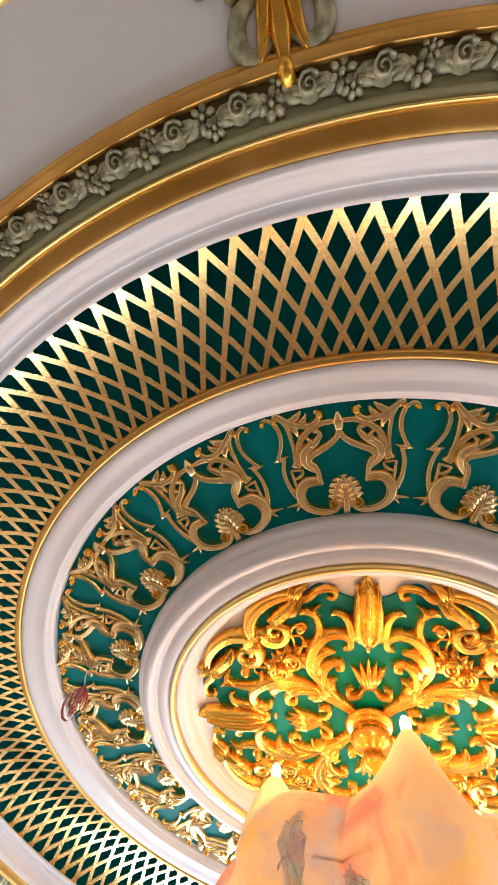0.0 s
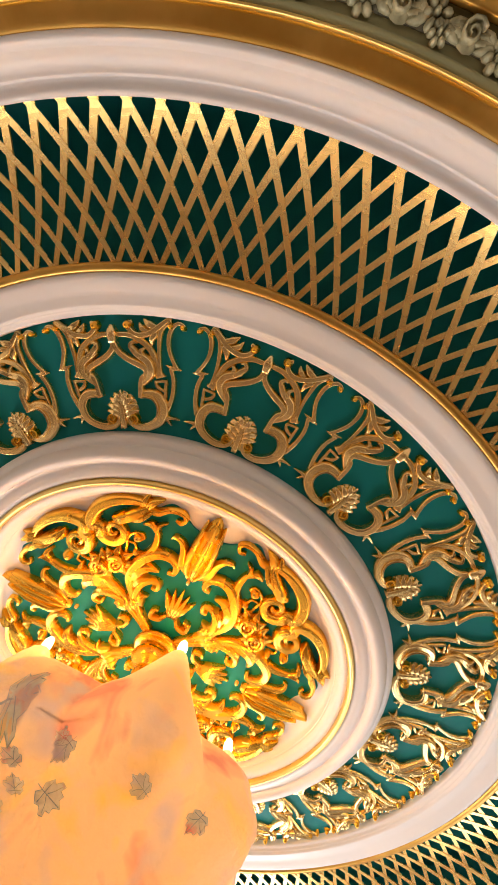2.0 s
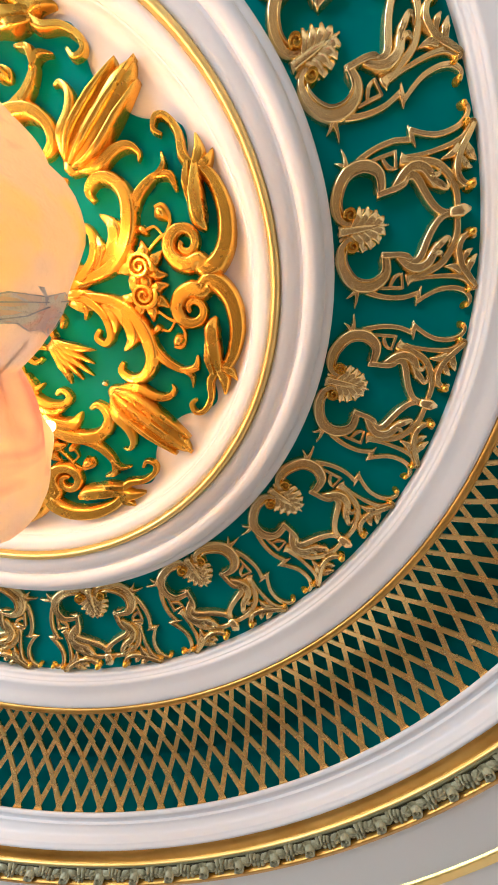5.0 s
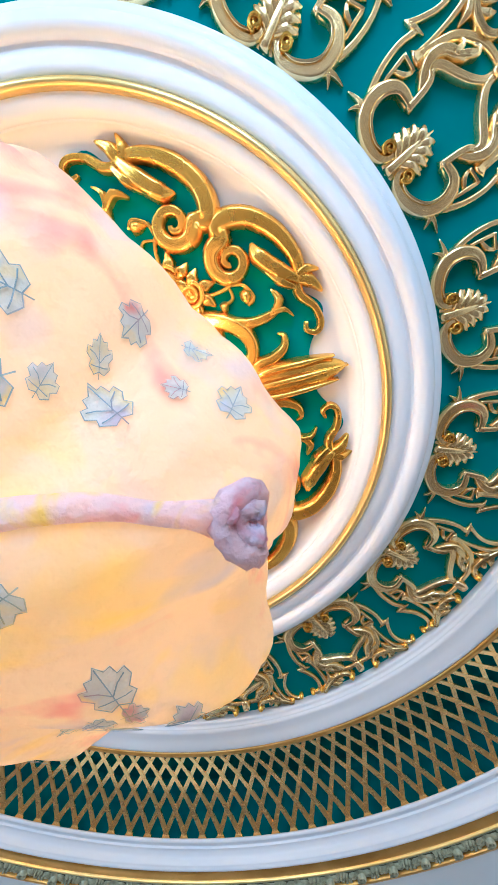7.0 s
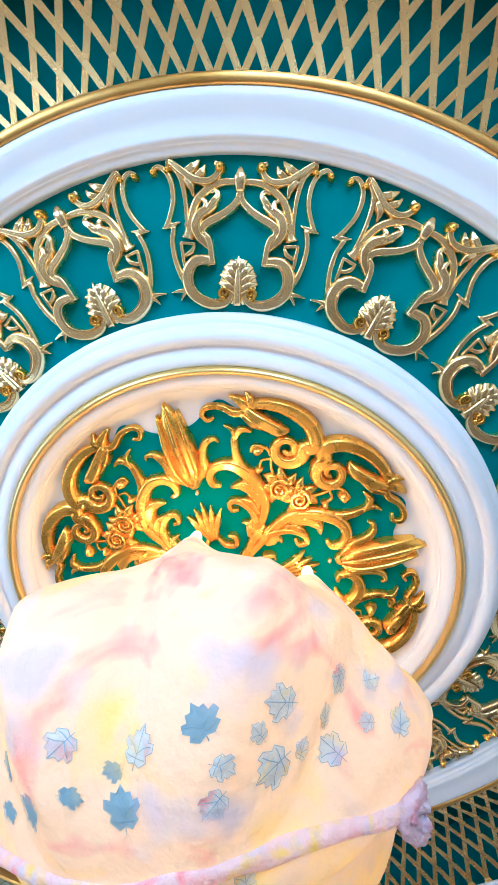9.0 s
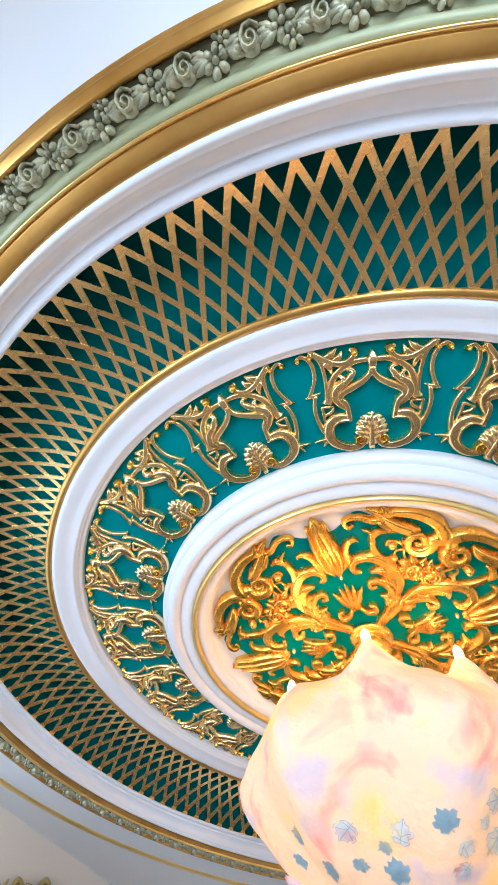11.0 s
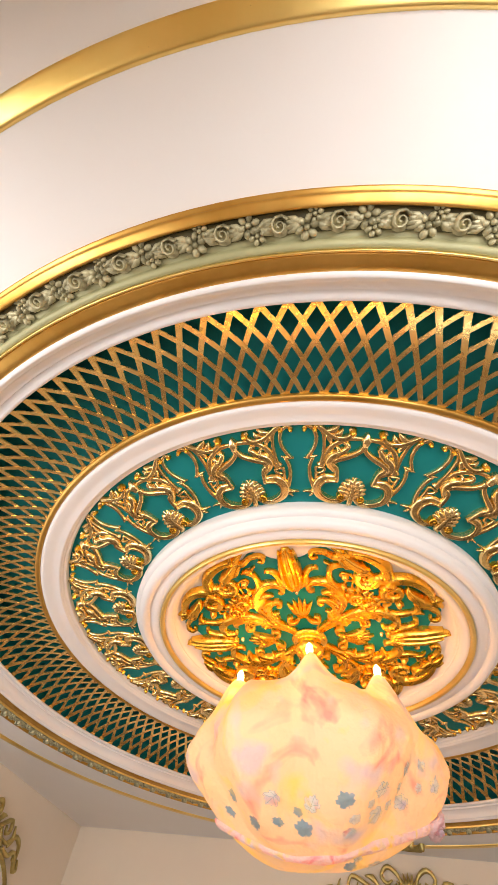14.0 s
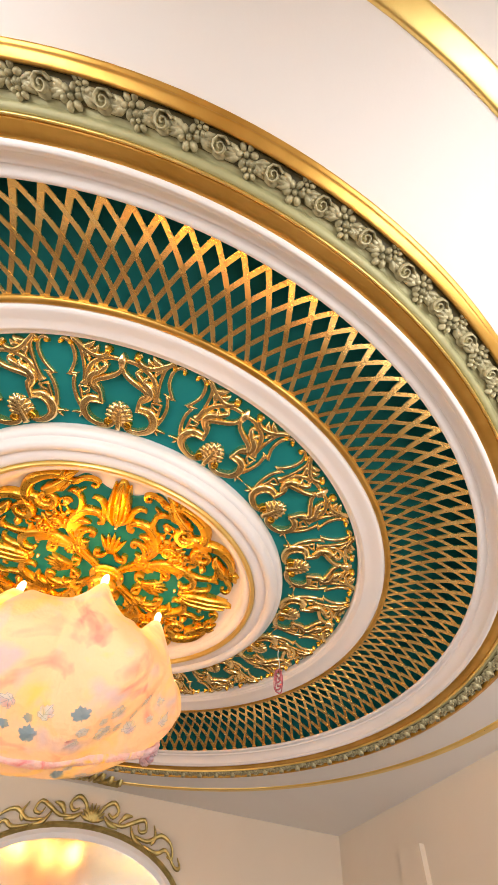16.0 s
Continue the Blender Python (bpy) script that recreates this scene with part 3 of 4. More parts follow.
            for i in range(7):
                t = 2 * math.pi * i / 7 + 0.3
                sweep(bm, M([(x + 0.014 * math.cos(t), y + 0.014 * math.sin(t)), (x + 0.044 * math.cos(t), y + 0.044 * math.sin(t)), (x + 0.07 * math.cos(t + 0.15), y + 0.07 * math.sin(t + 0.15))]), [0.026, 0.036, 0.003], 0.028, pl)
            part("rose_leaf", bm, GOLD, root)
            bm = bmesh.new()
            dome(bm, s * x, y, 0.042, 0.042, 0.03, pl, seg=12, lobes=6, depth=0.07)
            sweep(bm, M(spiral(x, y, 0.036, 0.4, 2.2, 1, 18, 0.1)), [0.014, 0.008], 0.026, pl, 2, base=0.024)
            part("rose", bm, GOLD, root)
            bm = bmesh.new()
            for d0, r0, d1, r1 in ((41, 0.2, 43, 0.285), (36, 0.215, 33.5, 0.285)):
                x0, y0 = A(d0, r0)
                x1, y1 = A(d1, r1)
                sweep(bm, M([(x0, y0), ((x0 + x1) / 2, (y0 + y1) / 2), (x1, y1)]), [0.016, 0.036, 0.004], 0.04, pl)
            part("leaf_spray", bm, GOLD, root)
    return tagged(root, "round medallion of gilded scrolls on teal ground", "ceiling medallion")


medallion()

# canopy and stem of the chandelier
chand = new("chandelier")
tagged(chand, "chandelier wrapped in printed fabric over glowing candle bulbs", "chandelier")


def turned(prof, segs=24):
    bm = bmesh.new()
    rows = [[bm.verts.new((r * math.cos(2 * math.pi * i / segs), r * math.sin(2 * math.pi * i / segs), z)) for i in range(segs)] for r, z in prof]
    for a, b in zip(rows, rows[1:]):
        for i in range(segs):
            j = (i + 1) % segs
            bm.faces.new((a[i], a[j], b[j], b[i]))
    return bm


part("canopy", turned([(0.001, 3.20), (0.115, 3.19), (0.12, 3.175), (0.105, 3.16), (0.085, 3.165), (0.08, 3.14), (0.095, 3.12), (0.1, 3.10), (0.08, 3.07), (0.05, 3.055), (0.045, 3.03), (0.06, 3.01), (0.05, 2.985), (0.02, 2.97), (0.014, 2.95)]), GOLD, chand, "turned gold canopy")
part("stem", turned([(0.014, 2.955), (0.014, 2.9), (0.03, 2.885), (0.03, 2.86), (0.014, 2.84), (0.014, 2.3)], 12), GOLD, chand)

# ---- fabric bag over the chandelier ----
CANDLES = (20, 80, 130, 188, 261, 326)
BAG = rounded([(0.02, 2.085), (0.16, 2.09), (0.30, 2.135), (0.42, 2.21), (0.53, 2.295), (0.615, 2.38), (0.64, 2.47), (0.60, 2.57), (0.535, 2.65), (0.47, 2.69), (0.36, 2.66), (0.2, 2.63), (0.06, 2.66), (0.03, 2.70)], 4)


def bag_point(deg, s, out=0.0):
    """A point of the bag at a bearing and a share s of its profile."""
    f = min(max(s, 0), 1) * (len(BAG) - 1)
    j = min(int(f), len(BAG) - 2)
    r, z = (BAG[j][i] + (BAG[j + 1][i] - BAG[j][i]) * (f - j) for i in (0, 1))
    t = radians(deg)
    q = Vector((math.cos(t) * 1.6, math.sin(t) * 1.6, z * 2.2))
    body = min(1, r / 0.4)
    r *= 1 + body * (0.03 * abs(math.sin(4.5 * t + 0.6)) - 0.015 + 0.09 * noise.noise(q) + 0.05 * abs(noise.noise(q * 2.6)) - 0.012)
    corner = min(abs((deg - k + 180) % 360 - 180) for k in (157, 207, 256, 307, 355, 47, 104))
    r *= 1 + body * (0.065 - 0.185 * min(1, corner / 26.0))
    away = math.exp(-((deg - 238) / 26.0) ** 2)
    r *= 1 - 0.08 * body * away
    if s < 0.5:
        z += 0.08 * (1 - s / 0.5) * math.exp(-((deg - 235) / 58.0) ** 2)
    z += body * 0.035 * noise.noise(q * 1.3 + Vector((7, 0, 0)))
    if z > 2.44:
        for c in CANDLES:
            d = abs((deg - c + 180) % 360 - 180)
            k = math.exp(-(d / 9.0) ** 2 - ((r - 0.48) / 0.10) ** 2)
            wide = math.exp(-(d / 19.0) ** 2)
            z += 0.13 * k
            r += 0.02 * wide * body
        dmin = min(abs((deg - c + 180) % 360 - 180) for c in CANDLES)
        z -= 0.025 * min(1, dmin / 28) * math.exp(-((r - 0.5) / 0.12) ** 2)
    r += out
    return Vector((r * math.cos(t), r * math.sin(t), z - (out if s < 0.4 else -out)))


bm = bmesh.new()
SEG, LEV = 168, 64
rows = [[bm.verts.new(bag_point(360 * i / SEG, k / LEV)) for i in range(SEG)] for k in range(LEV + 1)]
for a, b in zip(rows, rows[1:]):
    for i in range(SEG):
        j = (i + 1) % SEG
        bm.faces.new((a[i], a[j], b[j], b[i]))
bm.faces.new(rows[0])
part("fabric_bag", bm, CLOTH, chand, "printed cream fabric bag tinted pink and lilac, bulb glow painted yellow")
for c in CANDLES:
    t = radians(c)
    bm = bmesh.new()
    bmesh.ops.create_uvsphere(bm, u_segments=12, v_segments=8, radius=0.020)
    for v in bm.verts:
        v.co.z *= 2.0
        v.co += max((bag_point(c, n / 120) for n in range(60, 96)), key=lambda p: p.z) + Vector((0, 0, 0.010))
    part("candle_bulb", bm, FLAME, chand, "glowing candle bulb")
    bm = bmesh.new()
    rows = []
    for r, z in ((0.014, 2.67), (0.014, 2.56), (0.03, 2.55), (0.03, 2.535)):
        rows.append([bm.verts.new((0.485 * math.cos(t) + r * math.cos(i), 0.485 * math.sin(t) + r * math.sin(i), z)) for i in (2 * math.pi * n / 10 for n in range(10))])
    for a, b in zip(rows, rows[1:]):
        for i in range(10):
            bm.faces.new((a[i], a[(i + 1) % 10], b[(i + 1) % 10], b[i]))
    part("candle_sleeve", bm, WHITE, chand)
    bm = bmesh.new()
    arc = [(0.03, 2.36), (0.16, 2.30), (0.32, 2.33), (0.44, 2.42), (0.485, 2.535)]
    pts = rounded(arc, 4)
    rows = [[bm.verts.new(((r + 0.012 * math.cos(i)) * math.cos(t), (r + 0.012 * math.cos(i)) * math.sin(t), z + 0.012 * math.sin(i))) for i in (2 * math.pi * n / 8 for n in range(8))] for r, z in pts]
    for a, b in zip(rows, rows[1:]):
        for i in range(8):
            bm.faces.new((a[i], a[(i + 1) % 8], b[(i + 1) % 8], b[i]))
    part("arm", bm, GOLD, chand)


def s_of(r):
    """Share of the profile at which the lower cloth reaches radius r."""
    for i in range(len(BAG) - 1):
        if BAG[i][0] <= r <= BAG[i + 1][0]:
            return (i + (r - BAG[i][0]) / (BAG[i + 1][0] - BAG[i][0])) / (len(BAG) - 1)
    return 0.4


def on_bag(deg, s, turn, lift=0.002):
    c, e = bag_point(deg, s), bag_point(deg, s + 0.01)
    per_s = (e - c).length / 0.01
    rad = max(math.hypot(c.x, c.y), 0.05)

    def f(x, y, h):
        u, w = x * math.cos(turn) - y * math.sin(turn), x * math.sin(turn) + y * math.cos(turn)
        return bag_point(deg + math.degrees(u / rad), s + w / per_s, lift + h)
    return f


LEAF = [(0, -0.42), (0.2, -0.5), (0.42, -0.3), (0.34, -0.16), (0.5, 0.0), (0.46, 0.2), (0.3, 0.16), (0.26, 0.36), (0.12, 0.34), (0, 0.56)]
LEAF = LEAF + [(-x, y) for x, y in LEAF[-2:0:-1]]


def printed_leaf(deg, s, size, turn, material):
    size *= 0.85
    f = on_bag(deg, s, turn)
    bm = bmesh.new()
    c = bm.verts.new(f(0, 0, 0))
    mid = [bm.verts.new(f(x * size * 0.5, y * size * 0.5, 0)) for x, y in LEAF]
    rim = [bm.verts.new(f(x * size, y * size, 0)) for x, y in LEAF]
    n = len(LEAF)
    for i in range(n):
        j = (i + 1) % n
        bm.faces.new((c, mid[i], mid[j]))
        bm.faces.new((mid[i], rim[i], rim[j], mid[j]))
    leaf = part("printed_leaf", bm, material, chand, "blue-grey printed vine leaf")
    bm = bmesh.new()
    g = on_bag(deg, s, turn, 0.0035)
    w = size * 0.026
    lines = [LEAF + LEAF[:1], [(0, -0.62), (0, -0.4), (0, 0.5)], [(0, -0.2), (0.2, 0.0), (0.4, 0.1)], [(0, -0.2), (-0.2, 0.0), (-0.4, 0.1)], [(0, -0.3), (0.2, -0.3), (0.34, -0.28)], [(0, -0.3), (-0.2, -0.3), (-0.34, -0.28)]]
    for ln in lines:
        sweep(bm, [(x * size, y * size) for x, y in ln], [w], 0.0005, g, 1, 2)
    part("vein_print", bm, PRINTDARK, leaf)


for deg, r, size, turn, dark in (
        (96, 0.47, 0.085, 0.6, 1), (113, 0.51, 0.085, 1.9, 0), (110, 0.46, 0.05, 1.2, 0), (128, 0.54, 0.05, 0.9, 0), (128, 0.60, 0.07, 3.2, 0), (104, 0.40, 0.06, 4.5, 0), (118, 0.42, 0.095, 2.6, 0), (125, 0.47, 0.05, 0.2, 0),
        (134, 0.51, 0.075, 1.5, 0), (139, 0.575, 0.045, 2.2, 0), (146, 0.61, 0.07, 0.3, 0), (137, 0.625, 0.05, 5.2, 0), (129, 0.26, 0.06, 1.0, 0), (152, 0.27, 0.08, 3.3, 0), (134, 0.20, 0.07, 0.2, 1),
        (194, 0.38, 0.10, 1.9, 0), (203, 0.41, 0.055, 0.3, 0), (206, 0.485, 0.085, 2.2, 0), (210, 0.56, 0.065, 4.0, 0), (221, 0.55, 0.06, 1.0, 0), (208, 0.365, 0.06, 5.6, 0), (213, 0.51, 0.04, 2.9, 0), (217, 0.45, 0.065, 0.2, 0),
        (30, 0.49, 0.075, 0.7, 1), (58, 0.44, 0.075, 2.2, 0), (80, 0.44, 0.08, 5.9, 0), (16, 0.44, 0.06, 3.1, 1), (40, 0.37, 0.08, 1.4, 1), (58, 0.36, 0.05, 4.4, 1), (74, 0.345, 0.085, 0.1, 1), (104, 0.345, 0.07, 2.7, 0), (71, 0.40, 0.045, 1.9, 1),
        (219, 0.638, 0.085, 5.0, 0), (233, 0.615, 0.05, 1.1, 0), (235, 0.59, 0.085, 2.4, 0), (236, 0.49, 0.10, 4.1, 0), (223, 0.50, 0.055, 0.3, 0), (262, 0.55, 0.08, 1.4, 0), (285, 0.6, 0.07, 3.0, 0)):
    printed_leaf(deg, s_of(r), size, turn, PRINTDARK if dark else PRINT)

# sash tied under the bag
bm = bmesh.new()
path = rounded([(164, 0.555), (157, 0.50), (147, 0.43), (134, 0.33), (118, 0.25), (95, 0.195), (70, 0.18), (40, 0.21), (14, 0.31), (-5, 0.4)], 6)
rows = []
for i, (d, r) in enumerate(path):
    w = 0.028 + 0.005 * math.sin(i * 0.45) + 0.002 * math.sin(i * 1.1)
    row = []
    for k in range(7):
        t = math.pi * k / 6
        row.append(bm.verts.new(bag_point(d, s_of(max(0.05, r + w * math.cos(t))), 0.003 + 0.010 * math.sin(t))))
    rows.append(row)
for a, b in zip(rows, rows[1:]):
    for k in range(6):
        bm.faces.new((a[k], a[k + 1], b[k + 1], b[k]))
sash = part("sash", bm, SASH, chand, "twisted pink and lilac fabric sash")
kn = bag_point(161, s_of(0.54), 0.014)
out = Vector((kn.x, kn.y, -0.35)).normalized()
side = out.cross(Vector((0, 0, 1))).normalized()
up = side.cross(out)


def roll(name, centre, ru, rv, a0, a1, tube, label=""):
    """A loop of rolled cloth that lies on the bag."""
    bm = bmesh.new()
    rows = []
    for i in range(29):
        t = a0 + (a1 - a0) * i / 28
        mid = centre + side * (ru * math.cos(t)) + up * (rv * math.sin(t)) + out * (0.012 * math.sin(2 * t + 0.6))
        rad = side * math.cos(t) + up * math.sin(t)
        w = tube * (1 + 0.35 * noise.noise(mid * 24))
        rows.append([bm.verts.new(mid + (rad * math.cos(k) + out * 0.8 * math.sin(k)) * w * (1 + 0.16 * math.sin(5 * k + 7 * t))) for k in (2 * math.pi * n / 12 for n in range(12))])
    for a, b in zip(rows, rows[1:]):
        for k in range(12):
            bm.faces.new((a[k], a[(k + 1) % 12], b[(k + 1) % 12], b[k]))
    for row in (rows[0], rows[-1]):
        bm.faces.new(row)
    return part(name, bm, SASH, sash, label)


roll("knot", kn, 0.046, 0.040, 0.2, 6.9, 0.021, "bunched pink and lilac knot")
roll("knot_loop", kn + out * 0.012, 0.020, 0.018, 0.0, 6.2, 0.017)
roll("knot_tail", kn - up * 0.075 + side * 0.01, 0.035, 0.055, 0.9, 2.6, 0.014)


# ---- mirrors, crests and small things ----
def crest(parent, wide, base_z, arch):
    """Openwork scrolls over an arched frame, mirrored about its middle; x across, z up, proud of the wall."""
    for s in (1, -1):
        def pl(x, z, h):
            return (s * x * wide, -0.045 - h, base_z + z - arch * (x * x))
        for nm, strokes in (("crest_scroll", [([(0.05, 0.03), (0.1, 0.14), (0.2, 0.2), (0.27, 0.15), (0.22, 0.09), (0.16, 0.11)], [0.03, 0.035, 0.04, 0.035, 0.03, 0.015]),
                                               ([(0.2, 0.05), (0.34, 0.06), (0.46, 0.13), (0.58, 0.2), (0.62, 0.14), (0.55, 0.1), (0.52, 0.14)], [0.02, 0.03, 0.035, 0.035, 0.03, 0.025, 0.012]),
                                               ([(0.5, 0.05), (0.66, 0.08), (0.8, 0.2), (0.93, 0.21), (0.96, 0.13), (0.9, 0.11)], [0.02, 0.03, 0.035, 0.03, 0.025, 0.012]),
                                               ([(0.62, 0.03), (0.78, 0.06), (0.88, 0.14), (1.0, 0.1), (1.06, 0.14), (1.02, 0.18)], [0.02, 0.03, 0.03, 0.03, 0.025, 0.012])]),
                            ("crest_leaf", [([(0.3, 0.07), (0.36, 0.14), (0.44, 0.17)], [0.02, 0.05, 0.01]), ([(0.12, 0.08), (0.2, 0.04), (0.3, 0.03)], [0.02, 0.05, 0.01]),
                                            ([(0.44, 0.1), (0.5, 0.03), (0.6, 0.03)], [0.02, 0.05, 0.01]), ([(0.7, 0.08), (0.74, 0.15), (0.7, 0.22)], [0.02, 0.04, 0.01])])):
            for pts, ws in strokes:
                bm = bmesh.new()
                sweep(bm, pts, ws, 0.035, pl)
                part(nm, bm, CREST, parent)
    bm = bmesh.new()
    for i in range(-4, 5):
        t = i * 0.33
        sweep(bm, [(0, 0.02), (0.07 * math.sin(t), 0.02 + 0.07 * math.cos(t)), (0.13 * math.sin(t), 0.02 + 0.14 * math.cos(t))], [0.015, 0.035, 0.006], 0.04, lambda x, z, h: (x, -0.05 - h, base_z + z))
    part("crest_shell", bm, CREST, parent)


def arched_mirror(m, w, spring, rise, label, crowned=True):
    root = tagged(new("wall_mirror"), label, "mirror")
    root.matrix_world = m

    def outline(off):
        pts = [(-w / 2 - off, 0.5)]
        pts += [(-(w / 2 + off) * math.cos(math.pi * i / 28), spring + (rise + off) * math.sin(math.pi * i / 28)) for i in range(29)]
        return pts + [(w / 2 + off, 0.5)]

    def band(name, o0, o1, d0, d1, material, label=""):
        bm = bmesh.new()
        a, b = outline(o0), outline(o1)
        rows = [[bm.verts.new((x, 0.0, z)) for x, z in a], [bm.verts.new((x, -d0, z)) for x, z in a], [bm.verts.new(((p[0] + q[0]) / 2, -d1, (p[1] + q[1]) / 2)) for p, q in zip(a, b)], [bm.verts.new((x, -d0, z)) for x, z in b], [bm.verts.new((x, 0.0, z)) for x, z in b]]
        for p, q in zip(rows, rows[1:]):
            for i in range(len(p) - 1):
                bm.faces.new((p[i], p[i + 1], q[i + 1], q[i]))
        part(name, bm, material, root, label, smooth=False)
    band("frame", 0.075, 0.12, 0.03, 0.05, CREST, "gilded outer frame")
    band("inner_frame", 0.0, 0.075, 0.025, 0.035, WHITE, "white inner frame")
    bm = bmesh.new()
    bm.faces.new([bm.verts.new((x, -0.012, z)) for x, z in outline(0.004)])
    part("glass", bm, MIRROR, root, "mirror glass", smooth=False)
    if crowned:
        crest(root, w / 2 * 0.95, spring + rise + 0.11, (rise + 0.1) * 0.55)
    return root


arched_mirror(ROOM @ pose(MSX, -HY, 0, 0, 0, 180), MSW, MSZ, 0.42, "large arched wall mirror with an olive-gold openwork crest")
arched_mirror(ROOM @ pose(HX, MEY, 0, 0, 0, -90), 1.5, 2.0, 0.36, "arched wall mirror with a gilded crest beside the corner")
arched_mirror(ROOM @ pose(HX, -0.1, 0, 0, 0, -90), 0.8, 2.05, 0.2, "narrow arched wall mirror in a plain gilded frame", False)

# gilded finial ornament on the ceiling beside the cornice
fin = tagged(new("ceiling_ornament"), "gilded leaf finial with pale scrolls on the white ceiling", "relief ornament")
FA = radians(-113.6)


def fpl(x, y, h):
    r = y * U
    px, py = r * math.cos(FA) - x * U * math.sin(FA), r * math.sin(FA) + x * U * math.cos(FA)
    return (px, py, CEIL - 0.004 - h * U)


bm = bmesh.new()
for x1, x2, y2, w in ((0, 0, 1.935, 0.05), (-0.03, -0.042, 1.965, 0.03), (0.03, 0.042, 1.965, 0.03)):
    sweep(bm, [(0, 2.09), (x1 * 0.7, 2.05), (x1, 2.0), (x2, y2)], [0.02, 0.03, w * 0.8, 0.008], 0.026, fpl)
dome(bm, 0, 1.945, 0.02, 0.028, 0.03, fpl)
part("leaf_bud", bm, GOLD, fin)
for s in (1, -1):
    bm = bmesh.new()
    sweep(bm, [(s * 0.015, 2.0), (s * 0.05, 1.975), (s * 0.075, 2.0), (s * 0.068, 2.04), (s * 0.03, 2.06)], [0.012, 0.03, 0.036, 0.03, 0.012], 0.018, fpl)
    part("pale_leaf", bm, FRIEZE, fin)
    for x0, x1, y1, x2, y2, w in ((0.02, 0.045, 2.14, 0.070, 2.075, 0.036), (0.05, 0.105, 2.17, 0.125, 2.10, 0.042), (0.09, 0.170, 2.20, 0.190, 2.135, 0.042), (0.13, 0.235, 2.225, 0.262, 2.17, 0.036)):
        bm = bmesh.new()
        sweep(bm, [(s * x0, 2.25), (s * x1, y1), (s * (x1 + x2) / 2, (y1 + y2) / 2), (s * x2, y2)], [0.02, w, w * 1.1, w * 0.6], 0.036, fpl, 4, 8, 0.0, 0.35, 1.02)
        part("plume", bm, CREST, fin)
        bm = bmesh.new()
        dome(bm, s * x2, y2, w * 0.52, w * 0.52, 0.042, fpl, 0, 12, 4)
        part("plume_curl", bm, CREST, fin)
bm = bmesh.new()
sweep(bm, [(0, 2.07), (0, 2.13), (0, 2.24)], [0.02, 0.045, 0.02], 0.034, fpl)
part("acanthus_leaf", bm, CREST, fin)

# wire and tangled cord hanging from the teal ring
TA = radians(TAPE)
cord = tagged(new("hanging_wire"), "thin white wire with a knotted pink cord", "wire")
p0 = Vector((1.10 * U * math.cos(TA), 1.10 * U * math.sin(TA), Z0 - 0.005))
bm = bmesh.new()
pts = [p0 + Vector((0.012 * math.sin(i * 0.9), 0.01 * math.cos(i * 0.7), -0.17 * i / 8)) for i in range(9)]
rows = [[bm.verts.new(p + Vector((0.004 * math.cos(a), 0.004 * math.sin(a), 0))) for a in (0, 2.1, 4.2)] for p in pts]
for a, b in zip(rows, rows[1:]):
    for k in range(3):
        bm.faces.new((a[k], a[(k + 1) % 3], b[(k + 1) % 3], b[k]))
part("wire", bm, WIRE, cord)
random.seed(5)
for n in range(5):
    bm = bmesh.new()
    c = pts[-1]
    ph = n * 1.6
    loop = [c + Vector(((0.018 + 0.007 * n) * math.sin(t) * math.cos(ph), (0.018 + 0.007 * n) * math.sin(t) * math.sin(ph) + 0.008 * math.sin(3 * t + n), -0.05 * (1 - math.cos(t)) * (0.6 + 0.25 * n))) for t in (2 * math.pi * i / 14 for i in range(15))]
    rows = [[bm.verts.new(p + Vector((0.0045 * math.cos(a), 0.0045 * math.sin(a), 0.0045 * math.sin(a + 1)))) for a in (0, 1.57, 3.14, 4.71)] for p in loop]
    for a, b in zip(rows, rows[1:]):
        for k in range(4):
            bm.faces.new((a[k], a[(k + 1) % 4], b[(k + 1) % 4], b[k]))
    part("cord", bm, PINK, cord, "dull pink cord")

# boxed unit near the ceiling on the west wall
bm = bmesh.new()
box(bm, 0, 0, 0, 0.28, 0.9, 0.26)
bmesh.ops.bevel(bm, geom=bm.edges[:], offset=0.02, segments=2, affect="EDGES")
ac = tagged(new("air_unit"), "grey slotted air unit fixed high on the wall", "air conditioner")
ac.matrix_world = ROOM @ pose(-HX + 0.14, 0.75, CEIL - 0.16)
part("body", bm, PLASTER, ac, smooth=False)
for i in range(5):
    bm = bmesh.new()
    box(bm, 0.145, 0, -0.09 + 0.045 * i, 0.012, 0.8, 0.012)
    part("slat", bm, WHITE, ac, smooth=False)
# pilaster strip on the west wall
bm = bmesh.new()
box(bm, 0, 0, CEIL / 2 - 0.16, 0.05, 0.34, CEIL - 0.32)
pil = part("wall_pilaster", bm, WALL, smooth=False)
pil.matrix_world = ROOM @ pose(-HX + 0.024, -1.75, 0)
tagged(pil, "shallow cream painted pilaster on the wall", "pilaster", kind="structure")


# ---- floral cornice ----
def fl_place(r0, z0):
    def f(x, y, h):
        t = x / r0
        return ((r0 + y) * U * math.cos(t), (r0 + y) * U * math.sin(t), Z0 + (z0 - h) * U)
    return f


garland = tagged(new("floral_garland"), "garland of pale mottled roses and daisies on olive", "garland", kind="structure")
fp = fl_place(1.918, -0.252)


def daisy(x, y, r):
    bm = bmesh.new()
    for i in range(6):
        t = 2 * math.pi * i / 6 + 0.3
        dome(bm, x + r * 0.62 * math.cos(t), y + r * 0.62 * math.sin(t), r * 0.47, r * 0.36, 0.013, fp, t, 7, 2)
    dome(bm, x, y, r * 0.32, r * 0.32, 0.019, fp, 0, 7, 2)
    return finish("daisy", bm, FRIEZE)


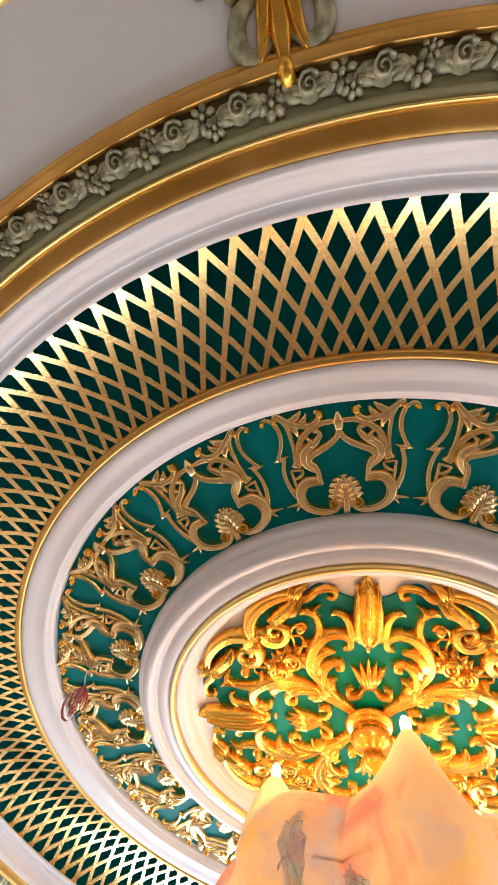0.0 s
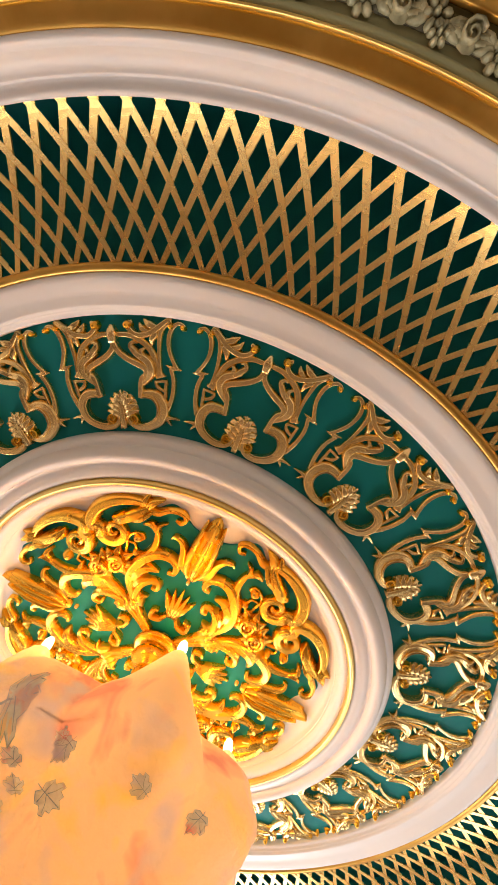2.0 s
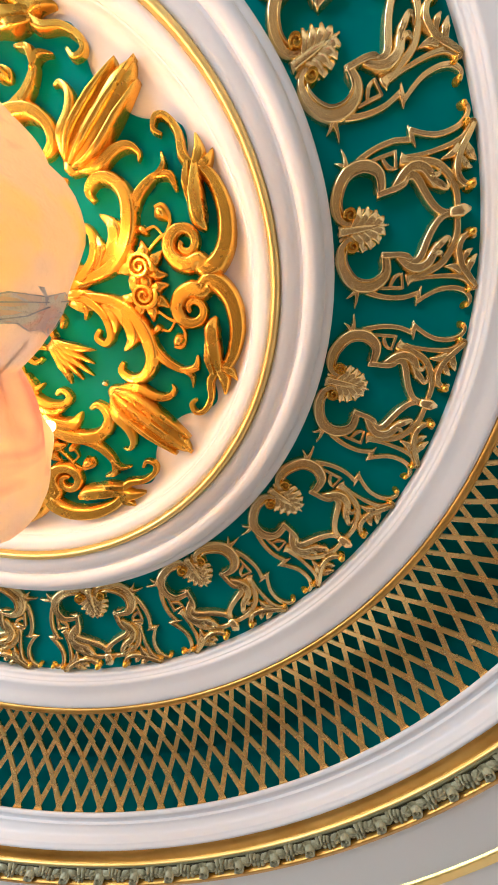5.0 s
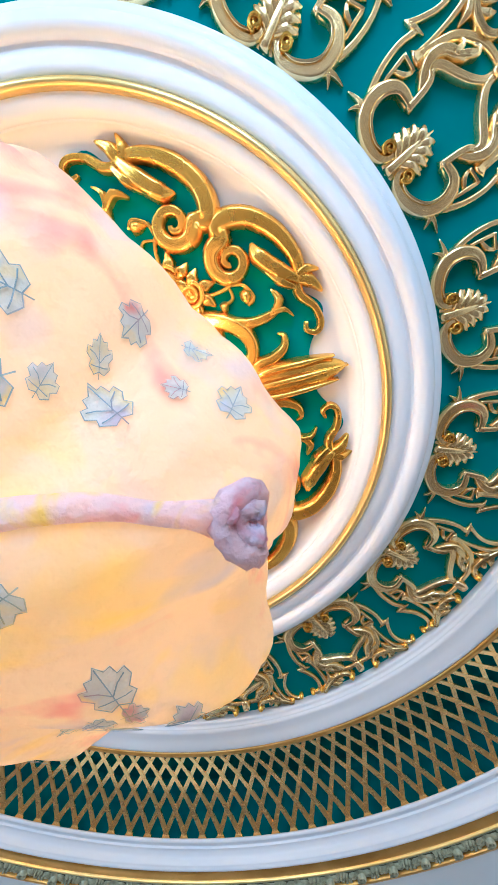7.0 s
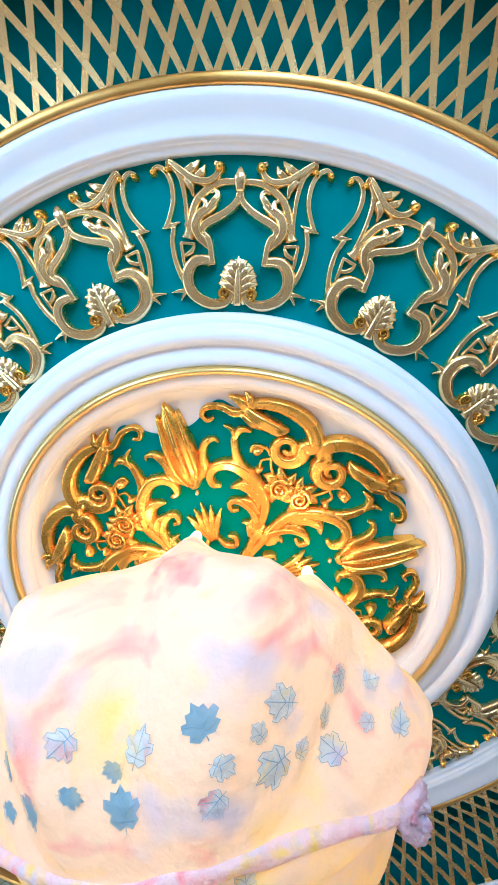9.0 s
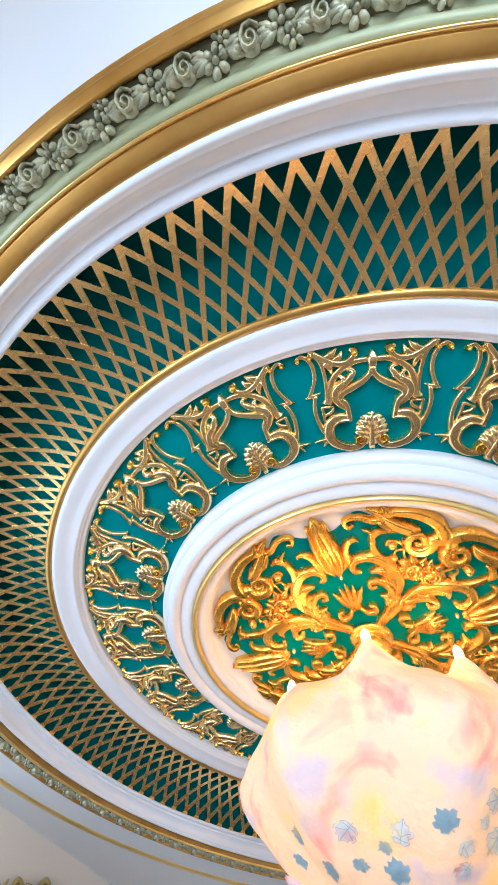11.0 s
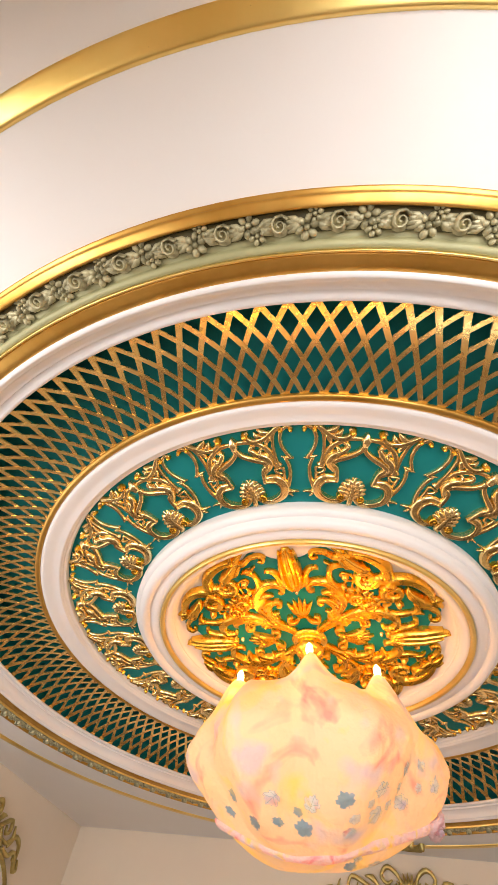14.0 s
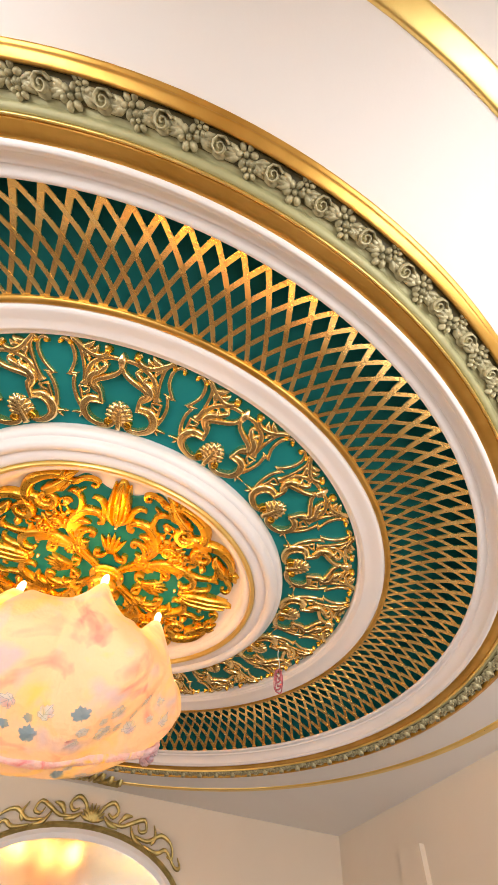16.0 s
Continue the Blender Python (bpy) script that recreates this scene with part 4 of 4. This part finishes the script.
def curl_rose(x, y, r):
    bm = bmesh.new()
    dome(bm, x, y, r, r, 0.011, fp, 0, 12, 2, 5, 0.06)
    sweep(bm, spiral(x, y, r * 0.85, 0.5, 1.7, 1, 14, 0.12), [r * 0.30, r * 0.2], 0.018, fp, 1, 3, base=0.005)
    return finish("rose", bm, FRIEZE)


def leaves(x, y, s):
    bm = bmesh.new()
    for t, L in ((-0.5, 0.036), (-0.2, 0.042), (0.1, 0.042), (0.4, 0.036)):
        sweep(bm, [(x, y), (x + s * L * 0.5 * math.cos(t), y + L * 0.55 * math.sin(t)), (x + s * L * math.cos(t), y + L * math.sin(t))], [0.008, 0.019, 0.004], 0.011, fp, 2, 3)
    return finish("leaf", bm, FRIEZE)


for flip in (1, -1):
    kit = [("daisy", daisy(-0.043, -flip * 0.008 - 0.001, 0.0265)), ("daisy", daisy(-0.026, flip * 0.015, 0.020)), ("leaf", leaves(-0.022, 0.0, 1)), ("rose", curl_rose(0.024, -0.001, 0.0240)), ("leaf", leaves(0.072, 0.0, -1))]
    for k in range(48):
        a = 2 * math.pi * (2 * k + (flip < 0)) / 96 - 0.014
        for nm, me in kit:
            ob = part(nm, me, None, garland)
            ob.rotation_euler = (0, 0, a)

# ---- lattice ----
screen = tagged(new("gilded_lattice"), "gilded diamond lattice screen over a teal trough", "lattice", kind="structure")
NL, TWIST = 144, 2.85
for s in (1, -1):
    bm = bmesh.new()
    rows = []
    for i in range(25):
        f = 0.935 * i / 24
        r, z = 1.41 + f * 0.368, -0.05 - 0.02 * f - 0.13 * f ** 2.6 + (0.0008 if s > 0 else -0.0008)
        a = s * 2 * math.pi * TWIST * (f - 0.885) / NL
        d = 0.0068 * (1 + 0.22 * f) / r
        rows.append([bm.verts.new((r * U * math.cos(a + e * d), r * U * math.sin(a + e * d), Z0 + z * U + q)) for e, q in ((-1.25, 0.007), (-1.25, 0), (1.25, 0), (1.25, 0.007))])
    for a, b in zip(rows, rows[1:]):
        for k in range(3):
            bm.faces.new((a[k], a[k + 1], b[k + 1], b[k]))
    me = finish("slat", bm, LATTICE, False)
    for k in range(NL):
        ob = part("slat", me, None, screen)
        ob.rotation_euler = (0, 0, 2 * math.pi * (k + 0.5) / NL)
